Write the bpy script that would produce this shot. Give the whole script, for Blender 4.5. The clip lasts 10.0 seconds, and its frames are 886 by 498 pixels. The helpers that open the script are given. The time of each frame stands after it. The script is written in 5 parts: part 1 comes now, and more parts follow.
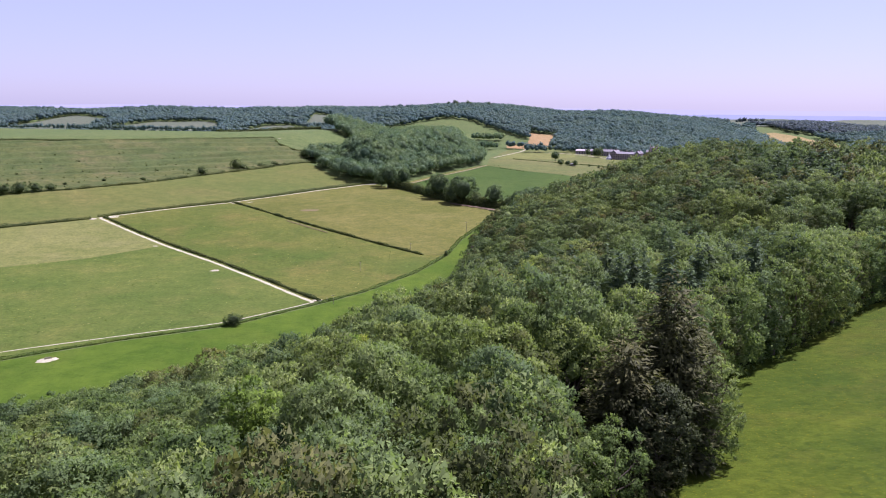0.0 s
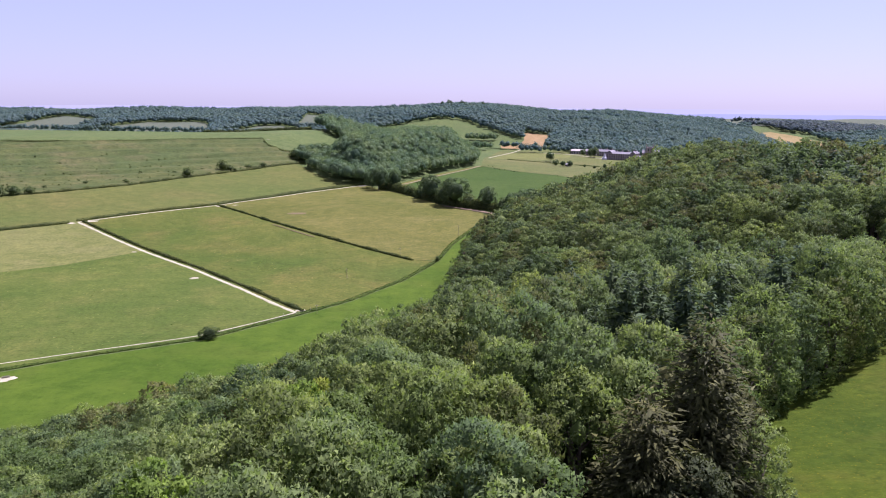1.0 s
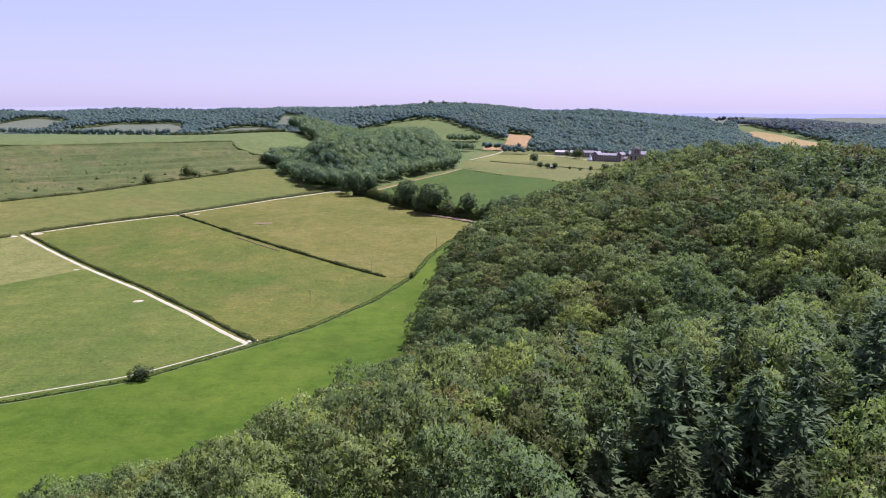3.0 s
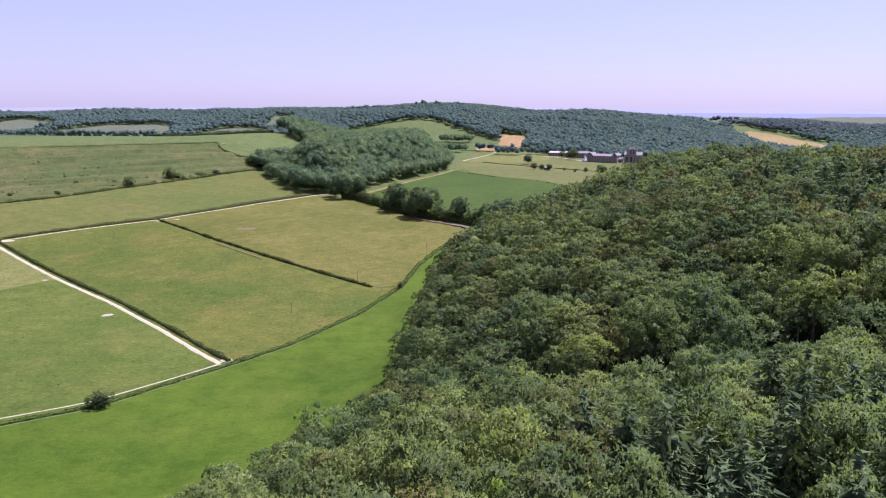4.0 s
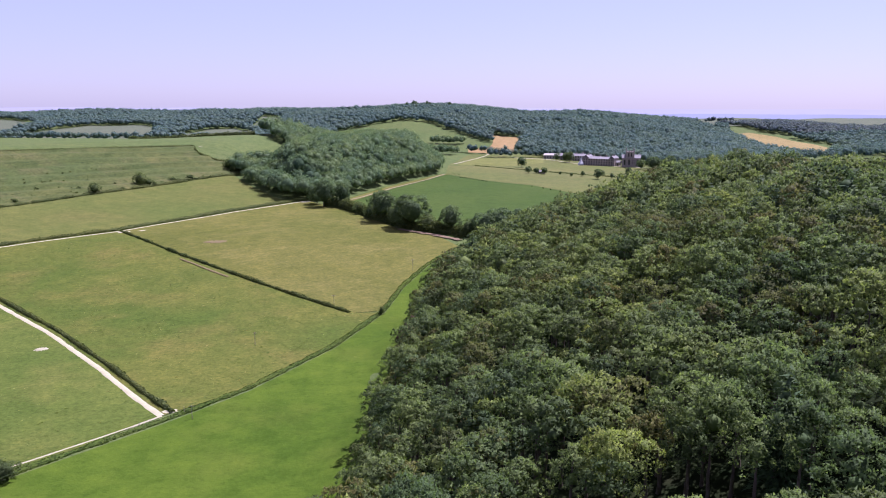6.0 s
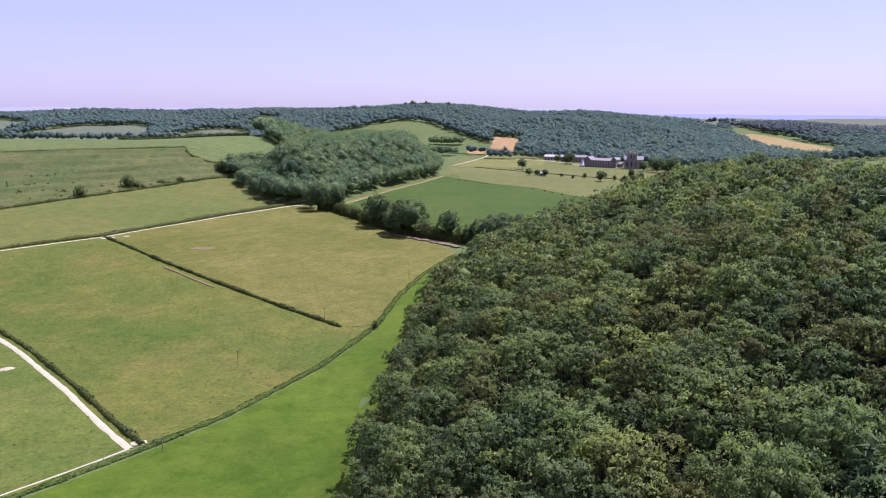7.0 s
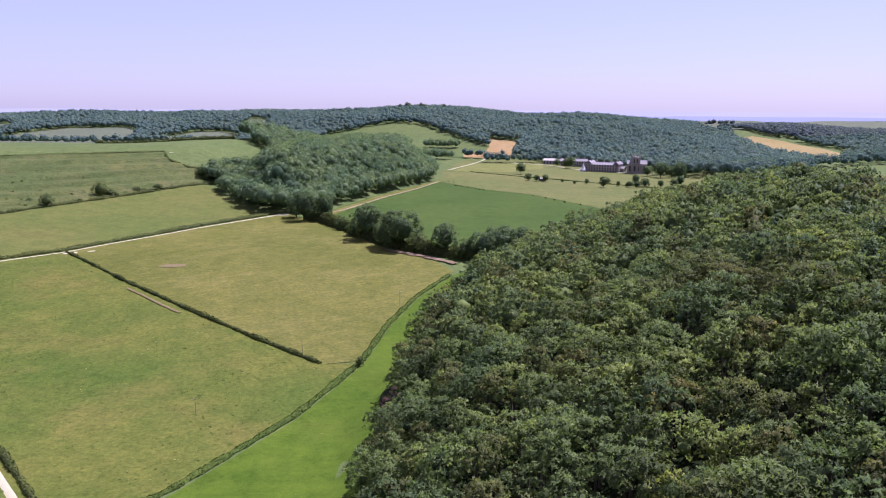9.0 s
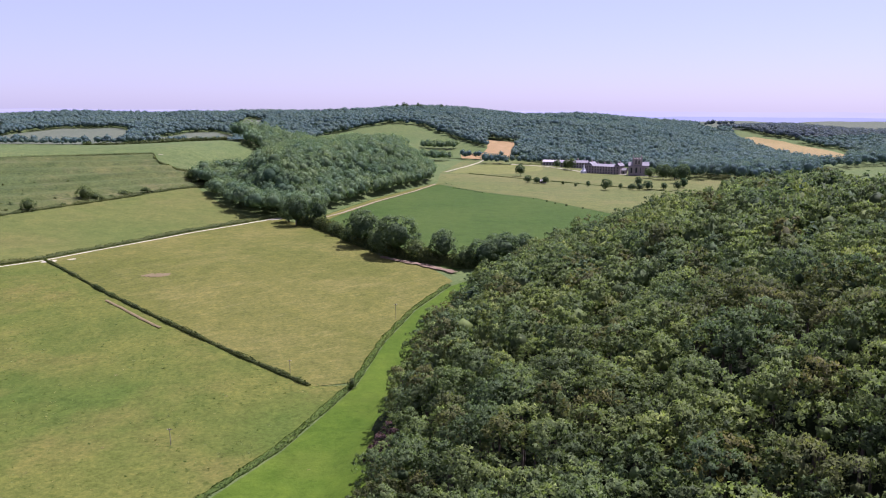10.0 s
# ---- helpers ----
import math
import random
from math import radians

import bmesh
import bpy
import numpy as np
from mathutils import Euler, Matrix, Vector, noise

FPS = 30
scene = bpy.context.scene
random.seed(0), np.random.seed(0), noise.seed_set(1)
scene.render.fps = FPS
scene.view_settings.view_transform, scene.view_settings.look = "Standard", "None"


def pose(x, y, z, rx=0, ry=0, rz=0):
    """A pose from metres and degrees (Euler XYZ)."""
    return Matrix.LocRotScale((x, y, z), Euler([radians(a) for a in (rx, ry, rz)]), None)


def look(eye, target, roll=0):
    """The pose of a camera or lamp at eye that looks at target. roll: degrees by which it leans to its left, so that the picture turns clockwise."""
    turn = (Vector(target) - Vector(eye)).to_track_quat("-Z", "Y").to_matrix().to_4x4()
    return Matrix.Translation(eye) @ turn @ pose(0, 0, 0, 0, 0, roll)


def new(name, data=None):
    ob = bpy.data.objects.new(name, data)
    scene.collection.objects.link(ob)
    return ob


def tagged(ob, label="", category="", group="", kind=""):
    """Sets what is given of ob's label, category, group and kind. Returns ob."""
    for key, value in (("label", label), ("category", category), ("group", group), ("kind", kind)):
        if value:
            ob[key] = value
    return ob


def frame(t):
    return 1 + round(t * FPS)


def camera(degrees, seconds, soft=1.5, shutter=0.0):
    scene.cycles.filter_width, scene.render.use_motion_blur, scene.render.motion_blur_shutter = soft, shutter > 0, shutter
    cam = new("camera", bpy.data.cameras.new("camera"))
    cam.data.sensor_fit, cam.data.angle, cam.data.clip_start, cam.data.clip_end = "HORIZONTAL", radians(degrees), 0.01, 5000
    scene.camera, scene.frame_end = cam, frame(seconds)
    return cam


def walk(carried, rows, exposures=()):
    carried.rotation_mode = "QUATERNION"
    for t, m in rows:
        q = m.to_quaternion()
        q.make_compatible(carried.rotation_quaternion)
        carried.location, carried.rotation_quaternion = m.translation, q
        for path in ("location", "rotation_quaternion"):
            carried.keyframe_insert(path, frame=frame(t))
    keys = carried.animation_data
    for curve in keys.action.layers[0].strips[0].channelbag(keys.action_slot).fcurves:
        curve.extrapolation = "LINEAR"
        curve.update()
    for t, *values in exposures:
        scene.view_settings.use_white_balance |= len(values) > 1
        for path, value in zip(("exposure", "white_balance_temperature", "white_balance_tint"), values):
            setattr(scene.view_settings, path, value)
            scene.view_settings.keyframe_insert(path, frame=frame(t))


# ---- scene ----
cam = camera(58.7, 10.0, soft=1.05)
SIZE = 1.4  # true metres in one unit of the plan below
METRES, EYE, TILT, LEAN, TURN = 180.0 * SIZE, 75.0 * SIZE, -10.4, -0.5, 0.0
ROWS = [
    (0.0, 0.0, 0.0, 0.0, -0.0, 0.0, -0.0),
    (0.5, 0.0049, 0.0434, 0.0065, -0.15, -0.01, 0.08),
    (1.0, 0.0105, 0.0885, 0.0139, -0.37, -0.0, 0.18),
    (1.5, 0.0166, 0.1352, 0.022, -0.6, 0.01, 0.27),
    (2.0, 0.0226, 0.1832, 0.0306, -0.92, -0.0, 0.36),
    (2.5, 0.0281, 0.2316, 0.0402, -1.25, 0.01, 0.5),
    (4.0, 0.0449, 0.3818, 0.0688, -1.98, 0.0, 0.78),
    (4.5, 0.0496, 0.4331, 0.0788, -2.23, 0.02, 0.78),
    (5.0, 0.0544, 0.4842, 0.0887, -2.4, 0.05, 0.79),
    (5.5, 0.0589, 0.5352, 0.099, -2.52, 0.01, 0.84),
    (7.0, 0.0704, 0.6851, 0.1281, -2.62, 0.02, 0.78),
    (7.5, 0.0737, 0.7342, 0.1377, -2.7, 0.05, 0.77),
    (8.0, 0.0766, 0.7829, 0.1474, -2.78, 0.09, 0.84),
    (8.5, 0.079, 0.8319, 0.1569, -2.86, 0.12, 0.81),
    (9.0, 0.0803, 0.8802, 0.1663, -2.96, 0.13, 0.79),
    (9.5, 0.0816, 0.9291, 0.1753, -3.06, 0.13, 0.82),
    (10.0, 0.083, 0.9785, 0.1854, -3.16, 0.14, 0.83),
]
walk(cam, [(t, pose(0, 0, EYE, TILT, LEAN, TURN) @ pose(METRES * x, METRES * y, METRES * z, 90 + pitch, roll, yaw)) for t, x, y, z, yaw, pitch, roll in ROWS],
     exposures=[(0.0, 1.43, 5500, 41)])

# ---- light ----
SUN_EL, SUN_AZ = 60.0, 49.0
world = bpy.data.worlds.new("sky")
scene.world = world
world.use_nodes = True
wn = world.node_tree.nodes
sky = wn.new("ShaderNodeTexSky")
sky.sky_type = "NISHITA"
sky.sun_disc = False
sky.sun_elevation, sky.sun_rotation = radians(SUN_EL), radians(SUN_AZ)
sky.altitude, sky.air_density, sky.dust_density, sky.ozone_density = 100.0, 1.0, 0.6, 2.5
haze = wn.new("ShaderNodeMix")
haze.data_type = "RGBA"
haze.inputs[0].default_value = 0.6
haze.inputs[7].default_value = (4.2, 4.08, 5.1, 1)
world.node_tree.links.new(sky.outputs[0], haze.inputs[6])
world.node_tree.links.new(haze.outputs[2], wn["Background"].inputs[0])
wn["Background"].inputs[1].default_value = 0.054
sun_at = Vector((math.sin(radians(SUN_AZ)) * math.cos(radians(SUN_EL)), math.cos(radians(SUN_AZ)) * math.cos(radians(SUN_EL)), math.sin(radians(SUN_EL))))
sun = new("sun", bpy.data.lights.new("sun", "SUN"))
sun.data.energy, sun.data.angle, sun.data.color = 4.5, radians(0.53), (1.0, 0.95, 0.87)
sun.matrix_world = look(sun_at * 400, (0, 0, 0))

# ---- materials ----


def shader(name):
    mat = bpy.data.materials.new(name)
    mat.use_nodes = True
    nt = mat.node_tree
    return mat, nt, nt.nodes["Principled BSDF"]


def node(nt, kind, **values):
    n = nt.nodes.new(kind)
    for key, value in values.items():
        n.inputs[key.replace("_", " ")].default_value = value
    return n


def ramp(nt, source, stops):
    n = nt.nodes.new("ShaderNodeValToRGB")
    while len(n.color_ramp.elements) < len(stops):
        n.color_ramp.elements.new(0.5)
    for e, (at, col) in zip(n.color_ramp.elements, stops):
        e.position, e.color = at, (*col, 1)
    nt.links.new(source, n.inputs[0])
    return n.outputs[0]


def place_noise(nt, scale, detail=4.0, rough=0.55, stretch=(1, 1, 1), turn=0.0):
    """Noise over the place; scale is waves in one unit of the plan."""
    geo = nt.nodes.new("ShaderNodeNewGeometry")
    mp = nt.nodes.new("ShaderNodeMapping")
    mp.vector_type = "TEXTURE"
    mp.inputs["Scale"].default_value = tuple(1 / s for s in stretch)
    mp.inputs["Rotation"].default_value = (0, 0, radians(turn))
    nt.links.new(geo.outputs["Position"], mp.inputs["Vector"])
    n = node(nt, "ShaderNodeTexNoise", Scale=scale / SIZE, Detail=detail, Roughness=rough)
    nt.links.new(mp.outputs[0], n.inputs["Vector"])
    return n.outputs["Fac"]


def blend(nt, fac, a, b, mode="MIX"):
    n = nt.nodes.new("ShaderNodeMix")
    n.data_type, n.blend_type = "RGBA", mode
    for socket, value in ((n.inputs[0], fac), (n.inputs[6], a), (n.inputs[7], b)):
        if isinstance(value, (tuple, float, int)):
            socket.default_value = (*value, 1) if isinstance(value, tuple) else value
        else:
            nt.links.new(value, socket)
    return n.outputs[2]


def grass(name, low, high, dry, dry_amount=0.35, patch=0.03, streak=None, speck=(0.05, 0.09, 0.02), speck_amount=0.5, second=None, swathe=None, tufty=1.0):
    """Grazed or mown grass: two greens in broad patches, dry ground showing, fine tufts."""
    mat, nt, bsdf = shader(name)
    broad = place_noise(nt, patch, 5.0, 0.6)
    fine = place_noise(nt, 0.55, 5.0, 0.65)
    col = ramp(nt, broad, ((0.36, low), (0.62, high)))
    dryness = ramp(nt, place_noise(nt, patch * 2.3, 6.0, 0.62), ((0.5, (0, 0, 0)), (0.72, (dry_amount,) * 3)))
    col = blend(nt, dryness, col, dry)
    if streak:
        lines = ramp(nt, place_noise(nt, streak[0], 3.0, 0.5, (1, streak[1], 1), streak[2]), ((0.48, (0, 0, 0)), (0.66, (streak[3],) * 3)))
        col = blend(nt, lines, col, streak[4] if len(streak) > 4 else dry)
    if swathe:
        rows = ramp(nt, place_noise(nt, 0.55, 4.0, 0.6, (0.16, 1, 1), swathe[0]), ((0.55, (0, 0, 0)), (0.68, (swathe[1],) * 3)))
        col = blend(nt, rows, col, swathe[2])
    mottle = ramp(nt, place_noise(nt, 0.16, 6.0, 0.7), ((0.32, (0.80, 0.84, 0.78)), (0.5, (1, 1, 1)), (0.68, (1.2, 1.14, 1.1))))
    col = blend(nt, 1.0, col, mottle, "MULTIPLY")
    grain = ramp(nt, place_noise(nt, 0.8, 4.0, 0.75), ((0.35, (1 - 0.26 * tufty, 1 - 0.22 * tufty, 1 - 0.28 * tufty)), (0.65, (1 + 0.24 * tufty, 1 + 0.2 * tufty, 1 + 0.14 * tufty))))
    col = blend(nt, 1.0, col, grain, "MULTIPLY")
    tuft = ramp(nt, fine, ((0.56, (0, 0, 0)), (0.66, (speck_amount,) * 3)))
    col = blend(nt, tuft, col, speck)
    if second:
        dots = ramp(nt, place_noise(nt, 5.0, 3.0, 0.6), ((0.64, (0, 0, 0)), (0.70, (second[1],) * 3)))
        col = blend(nt, dots, col, second[0])
    nt.links.new(col, bsdf.inputs["Base Color"])
    bsdf.inputs["Roughness"].default_value = 0.85
    bsdf.inputs["Specular IOR Level"].default_value = 0.03
    bump = node(nt, "ShaderNodeBump", Strength=0.6, Distance=0.25)
    nt.links.new(place_noise(nt, 1.6, 4.0, 0.7), bump.inputs["Height"])
    nt.links.new(bump.outputs[0], bsdf.inputs["Normal"])
    return mat


def foliage(name, stops, single=True, contrast=1.0, thin=0.45):
    """Leaves: each tree its own green, each spray of leaves a little lighter or darker, light passing through."""
    mat, nt, bsdf = shader(name)
    if single:
        tint = nt.nodes.new("ShaderNodeObjectInfo").outputs["Random"]
    else:
        at = nt.nodes.new("ShaderNodeAttribute")
        at.attribute_name = "tint"
        tint = at.outputs["Fac"]
    if len(stops) == 3:
        stops = list(zip((0.0, 0.5, 1.0), stops))
    col = ramp(nt, tint, stops)
    geo = nt.nodes.new("ShaderNodeNewGeometry")
    spray = ramp(nt, geo.outputs["Random Per Island"], ((0.0, (1 - 0.35 * contrast,) * 3), (0.6, (1, 1, 1)), (1.0, (1 + 0.4 * contrast, 1 + 0.35 * contrast, 1 + 0.2 * contrast))))
    col = blend(nt, 1.0, col, spray, "MULTIPLY")
    lump = ramp(nt, place_noise(nt, 0.45, 3.0, 0.6), ((0.3, (0.75, 0.8, 0.75)), (0.7, (1.2, 1.15, 1.05))))
    col = blend(nt, 1.0, col, lump, "MULTIPLY")
    drift = ramp(nt, place_noise(nt, 0.03, 2.0, 0.5), ((0.35, (0.86, 0.92, 0.95)), (0.5, (1, 1, 1)), (0.65, (1.1, 1.05, 0.94))))
    col = blend(nt, 1.0, col, drift, "MULTIPLY")
    nt.links.new(col, bsdf.inputs["Base Color"])
    bsdf.inputs["Roughness"].default_value = 0.6
    bsdf.inputs["Specular IOR Level"].default_value = 0.04 * contrast
    through_leaf = nt.nodes.new("ShaderNodeBsdfTranslucent")
    nt.links.new(blend(nt, 1.0, col, (1.1, 1.2, 0.7), "MULTIPLY"), through_leaf.inputs["Color"])
    mix = nt.nodes.new("ShaderNodeMixShader")
    mix.inputs[0].default_value = thin
    nt.links.new(bsdf.outputs[0], mix.inputs[1])
    nt.links.new(through_leaf.outputs[0], mix.inputs[2])
    nt.links.new(mix.outputs[0], nt.nodes["Material Output"].inputs["Surface"])
    return mat


def plain(name, a, b, scale=0.5, rough=0.8, spec=0.3, bump=0.3):
    """A mineral or painted surface with grain and blotches between two colours."""
    mat, nt, bsdf = shader(name)
    col = ramp(nt, place_noise(nt, scale, 6.0, 0.65), ((0.3, a), (0.7, b)))
    col = blend(nt, ramp(nt, place_noise(nt, scale * 7, 3.0, 0.6), ((0.35, (0.3,) * 3), (0.6, (0, 0, 0)))), col, tuple(v * 0.75 for v in a))
    nt.links.new(col, bsdf.inputs["Base Color"])
    bsdf.inputs["Roughness"].default_value = rough
    bsdf.inputs["Specular IOR Level"].default_value = spec
    bm = node(nt, "ShaderNodeBump", Strength=bump, Distance=0.1)
    nt.links.new(place_noise(nt, scale * 5, 4.0, 0.6), bm.inputs["Height"])
    nt.links.new(bm.outputs[0], bsdf.inputs["Normal"])
    return mat


G_STRIP = grass("lush_grass", (0.0337, 0.0630, 0.0058), (0.0510, 0.0826, 0.0080), (0.0781, 0.0920, 0.0150), 0.3, 0.02, speck=(0.0236, 0.0445, 0.0045), speck_amount=0.35, tufty=0.4)
G_PASTURE = grass("grazed_grass", (0.0459, 0.0702, 0.0129), (0.0666, 0.0858, 0.0175), (0.1037, 0.0992, 0.0274), 0.4, 0.018, speck=(0.0306, 0.0535, 0.0087), speck_amount=0.6)
G_PASTURE_B = grass("grazed_grass_warm", (0.0453, 0.0679, 0.0117), (0.0773, 0.0847, 0.0177), (0.1116, 0.0902, 0.0277), 0.5, 0.012, speck=(0.0319, 0.0501, 0.0072), speck_amount=0.6)
G_PALE = grass("pale_ley", (0.0880, 0.0992, 0.0274), (0.1035, 0.1103, 0.0347), (0.1326, 0.1237, 0.0507), 0.4, 0.02, speck=(0.0579, 0.0757, 0.0187), speck_amount=0.35)
G_HAY = grass("mown_hay_field", (0.0633, 0.0717, 0.0147), (0.0804, 0.0828, 0.0191), (0.1225, 0.1102, 0.0338), 0.55, 0.014, streak=(0.035, 0.28, 38, 0.22), speck=(0.0478, 0.0622, 0.0112), speck_amount=0.35, swathe=(38, 0.2, (0.1664, 0.1485, 0.0552)))
G_BAND = grass("valley_side_grass", (0.0607, 0.0787, 0.0190), (0.0785, 0.0863, 0.0226), (0.1025, 0.0903, 0.0309), 0.4, 0.012, speck=(0.0438, 0.0611, 0.0131), speck_amount=0.3, tufty=0.7)
G_ROUGH = grass("rough_chalk_pasture", (0.0505, 0.0686, 0.0226), (0.0688, 0.0777, 0.0258), (0.0998, 0.0855, 0.0420), 0.6, 0.02, streak=(0.12, 0.1, -45, 0.6, (0.0344, 0.0496, 0.0144)), speck=(0.0229, 0.0383, 0.0080), speck_amount=0.55, swathe=(45, 0.7, (0.030, 0.046, 0.018)))
G_TOP = grass("plateau_grass", (0.0583, 0.0855, 0.0282), (0.0700, 0.0919, 0.0300), (0.0838, 0.0909, 0.0422), 0.3, 0.01, speck=(0.0509, 0.0735, 0.0228), speck_amount=0.2)
G_CROP = grass("green_crop", (0.0289, 0.0541, 0.0095), (0.0392, 0.0636, 0.0121), (0.0483, 0.0678, 0.0162), 0.3, 0.012, speck=(0.0196, 0.0487, 0.0108), speck_amount=0.25, tufty=0.4)
G_PARK = grass("parkland_grass", (0.0653, 0.0825, 0.0249), (0.0807, 0.0905, 0.0277), (0.1143, 0.1007, 0.0420), 0.45, 0.012, streak=(0.02, 0.15, 60, 0.3), speck=(0.0528, 0.0722, 0.0183), speck_amount=0.2)
# distant grass: the paleness of haze is painted into its greens
G_FAR = grass("far_grass_haze_tinted", (0.0698, 0.0834, 0.0560), (0.0776, 0.0902, 0.0608), (0.0892, 0.0970, 0.0672), 0.3, 0.01, speck=(0.0543, 0.0692, 0.0343), speck_amount=0.2)
G_STUBBLE = grass("stubble", (0.1812, 0.1232, 0.0544), (0.1988, 0.1403, 0.0680), (0.2162, 0.1575, 0.0850), 0.3, 0.02, speck=(0.1561, 0.1061, 0.0492), speck_amount=0.3)
G_BARLEY = grass("ripe_barley", (0.1561, 0.1232, 0.0492), (0.1725, 0.1361, 0.0596), (0.1900, 0.1532, 0.0764), 0.3, 0.01, speck=(0.1300, 0.1061, 0.0442), speck_amount=0.2)
G_MEADOW = grass("flower_meadow", (0.0282, 0.0474, 0.0043), (0.0453, 0.0626, 0.0051), (0.0640, 0.0569, 0.0110), 0.35, 0.05, speck=(0.0189, 0.0342, 0.0043), speck_amount=0.5, second=((0.1685, 0.1357, 0.0051), 0.75), tufty=0.7)
# greens cut to near black: canopy shade is put into the floor's colour
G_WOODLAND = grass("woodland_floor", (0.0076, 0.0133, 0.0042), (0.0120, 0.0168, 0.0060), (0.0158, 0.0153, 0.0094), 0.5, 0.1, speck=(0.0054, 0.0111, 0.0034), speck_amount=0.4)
CHALK = plain("crushed_chalk", (0.2462, 0.2280, 0.1404), (0.3110, 0.2983, 0.1974), 0.35, 0.9, 0.2)
EARTH = plain("bare_red_earth", (0.0936, 0.0663, 0.0375), (0.1584, 0.1170, 0.0713), 0.3, 0.9, 0.15)
WORN = plain("worn_ground", (0.100, 0.082, 0.034), (0.125, 0.098, 0.046), 0.3, 0.9, 0.1)
BARK = plain("bark", (0.07, 0.055, 0.04), (0.14, 0.115, 0.09), 1.5, 0.9, 0.2)
L_BEECH = foliage("beech_leaves", ((0.0743, 0.1140, 0.0400), (0.1130, 0.1600, 0.0510), (0.1547, 0.1980, 0.0620)))
L_LIME = foliage("lime_leaves", ((0.095, 0.160, 0.034), (0.125, 0.190, 0.036), (0.185, 0.225, 0.036)))
L_RUST = foliage("rust_leaves", ((0.1040, 0.0630, 0.0300), (0.1200, 0.0735, 0.0350), (0.1320, 0.0893, 0.0400)))
L_COPPER = foliage("copper_leaves", ((0.050, 0.034, 0.036), (0.060, 0.038, 0.042), (0.070, 0.045, 0.048)))
L_ASH = foliage("ash_leaves", ((0.0895, 0.1360, 0.0610), (0.1260, 0.1760, 0.0667), (0.1606, 0.2040, 0.0667)))
L_OLIVE = foliage("olive_leaves", ((0.076, 0.086, 0.034), (0.086, 0.105, 0.036), (0.090, 0.124, 0.042)))
L_WOOD = foliage("woodland_leaves", ((0.0, (0.0977, 0.1000, 0.0422)), (0.07, (0.0997, 0.1120, 0.0441)), (0.18, (0.0644, 0.0960, 0.0472)), (0.45, (0.0935, 0.1300, 0.0560)), (0.75, (0.1122, 0.1500, 0.0589)), (0.93, (0.1309, 0.1720, 0.0608)), (1.0, (0.1475, 0.1800, 0.0560))), False)
L_RIDGE = foliage("ridge_wood_leaves", ((0.0, (0.1102, 0.1130, 0.0444)), (0.07, (0.1125, 0.1266, 0.0464)), (0.18, (0.0727, 0.1085, 0.0495)), (0.45, (0.1055, 0.1469, 0.0588)), (0.75, (0.1266, 0.1695, 0.0617)), (0.93, (0.1478, 0.1944, 0.0638)), (1.0, (0.1666, 0.2034, 0.0588))), False)
# some haze is mixed into this green, making it paler and bluer
L_SPUR_HAZED = foliage("spur_leaves_haze_tinted", ((0.0884, 0.1386, 0.0826), (0.1153, 0.1683, 0.0960), (0.1469, 0.2000, 0.1056)), False, 0.5)
# far leaves lightened and blued: distance haze is put into their base colour
L_FAR_HAZED = foliage("far_leaves_haze_tinted", ((0.0881, 0.1347, 0.1373), (0.1011, 0.1500, 0.1478), (0.1162, 0.1651, 0.1584)), False, 0.25)
L_DIST_HAZED = foliage("distant_leaves_haze_tinted", ((0.0938, 0.1183, 0.1400), (0.1020, 0.1267, 0.1492), (0.1102, 0.1351, 0.1561)), False, 0.3)
L_ROW = foliage("dark_maple_leaves", ((0.0672, 0.1025, 0.0558), (0.0823, 0.1193, 0.0630), (0.0991, 0.1344, 0.0702)), True, 0.6)
L_BROWN = foliage("brownish_dark_leaves", ((0.0476, 0.0594, 0.0271), (0.0570, 0.0667, 0.0280), (0.0678, 0.0728, 0.0290)), True, 1.2, 0.2)
L_FIR = foliage("fir_needles", ((0.0522, 0.0725, 0.0292), (0.0617, 0.0827, 0.0328), (0.0727, 0.0915, 0.0339)), True, 1.0, 0.3)
L_FIRWOOD = foliage("dark_conifer_needles", ((0.0558, 0.0871, 0.0431), (0.0648, 0.0983, 0.0464), (0.0774, 0.1075, 0.0480)), False, 1.0, 0.3)
L_HEDGE = foliage("hedge_leaves", ((0.052, 0.070, 0.026), (0.074, 0.092, 0.031), (0.094, 0.110, 0.038)), False)
L_BUSH = foliage("hawthorn_leaves", ((0.0650, 0.0918, 0.0384), (0.0806, 0.1107, 0.0448), (0.1014, 0.1323, 0.0544)))
L_BANK = foliage("bank_grass", ((0.048, 0.066, 0.026), (0.056, 0.074, 0.030), (0.066, 0.084, 0.034)), False)
L_VERGE = foliage("verge_grass", ((0.0506, 0.0868, 0.0179), (0.0662, 0.1003, 0.0220), (0.0876, 0.1170, 0.0340)), False)
L_TUFT = foliage("tuft_grass", ((0.0, (0.070, 0.105, 0.026)), (0.5, (0.105, 0.140, 0.040)), (0.9, (0.150, 0.165, 0.060)), (1.0, (0.24, 0.21, 0.10))), False, 0.5)

# ---- lie of the land ----


def ss(v, a, b):
    """Smooth step from 0 at a to 1 at b."""
    t = np.clip((np.asarray(v, float) - a) / (b - a), 0, 1)
    return t * t * (3 - 2 * t)
# plan of the wooded hill's foot
HILL = [(-400, -120), (-230, 10), (-150, 76), (-84, 137), (-61, 160), (-44, 176), (-28, 190), (-14, 205), (-5, 224), (-3, 260),
        (0, 300), (7, 358), (17, 400), (31, 450), (62, 500), (115, 535), (200, 556), (330, 560), (500, 480), (700, 250), (700, -400), (-400, -400)]


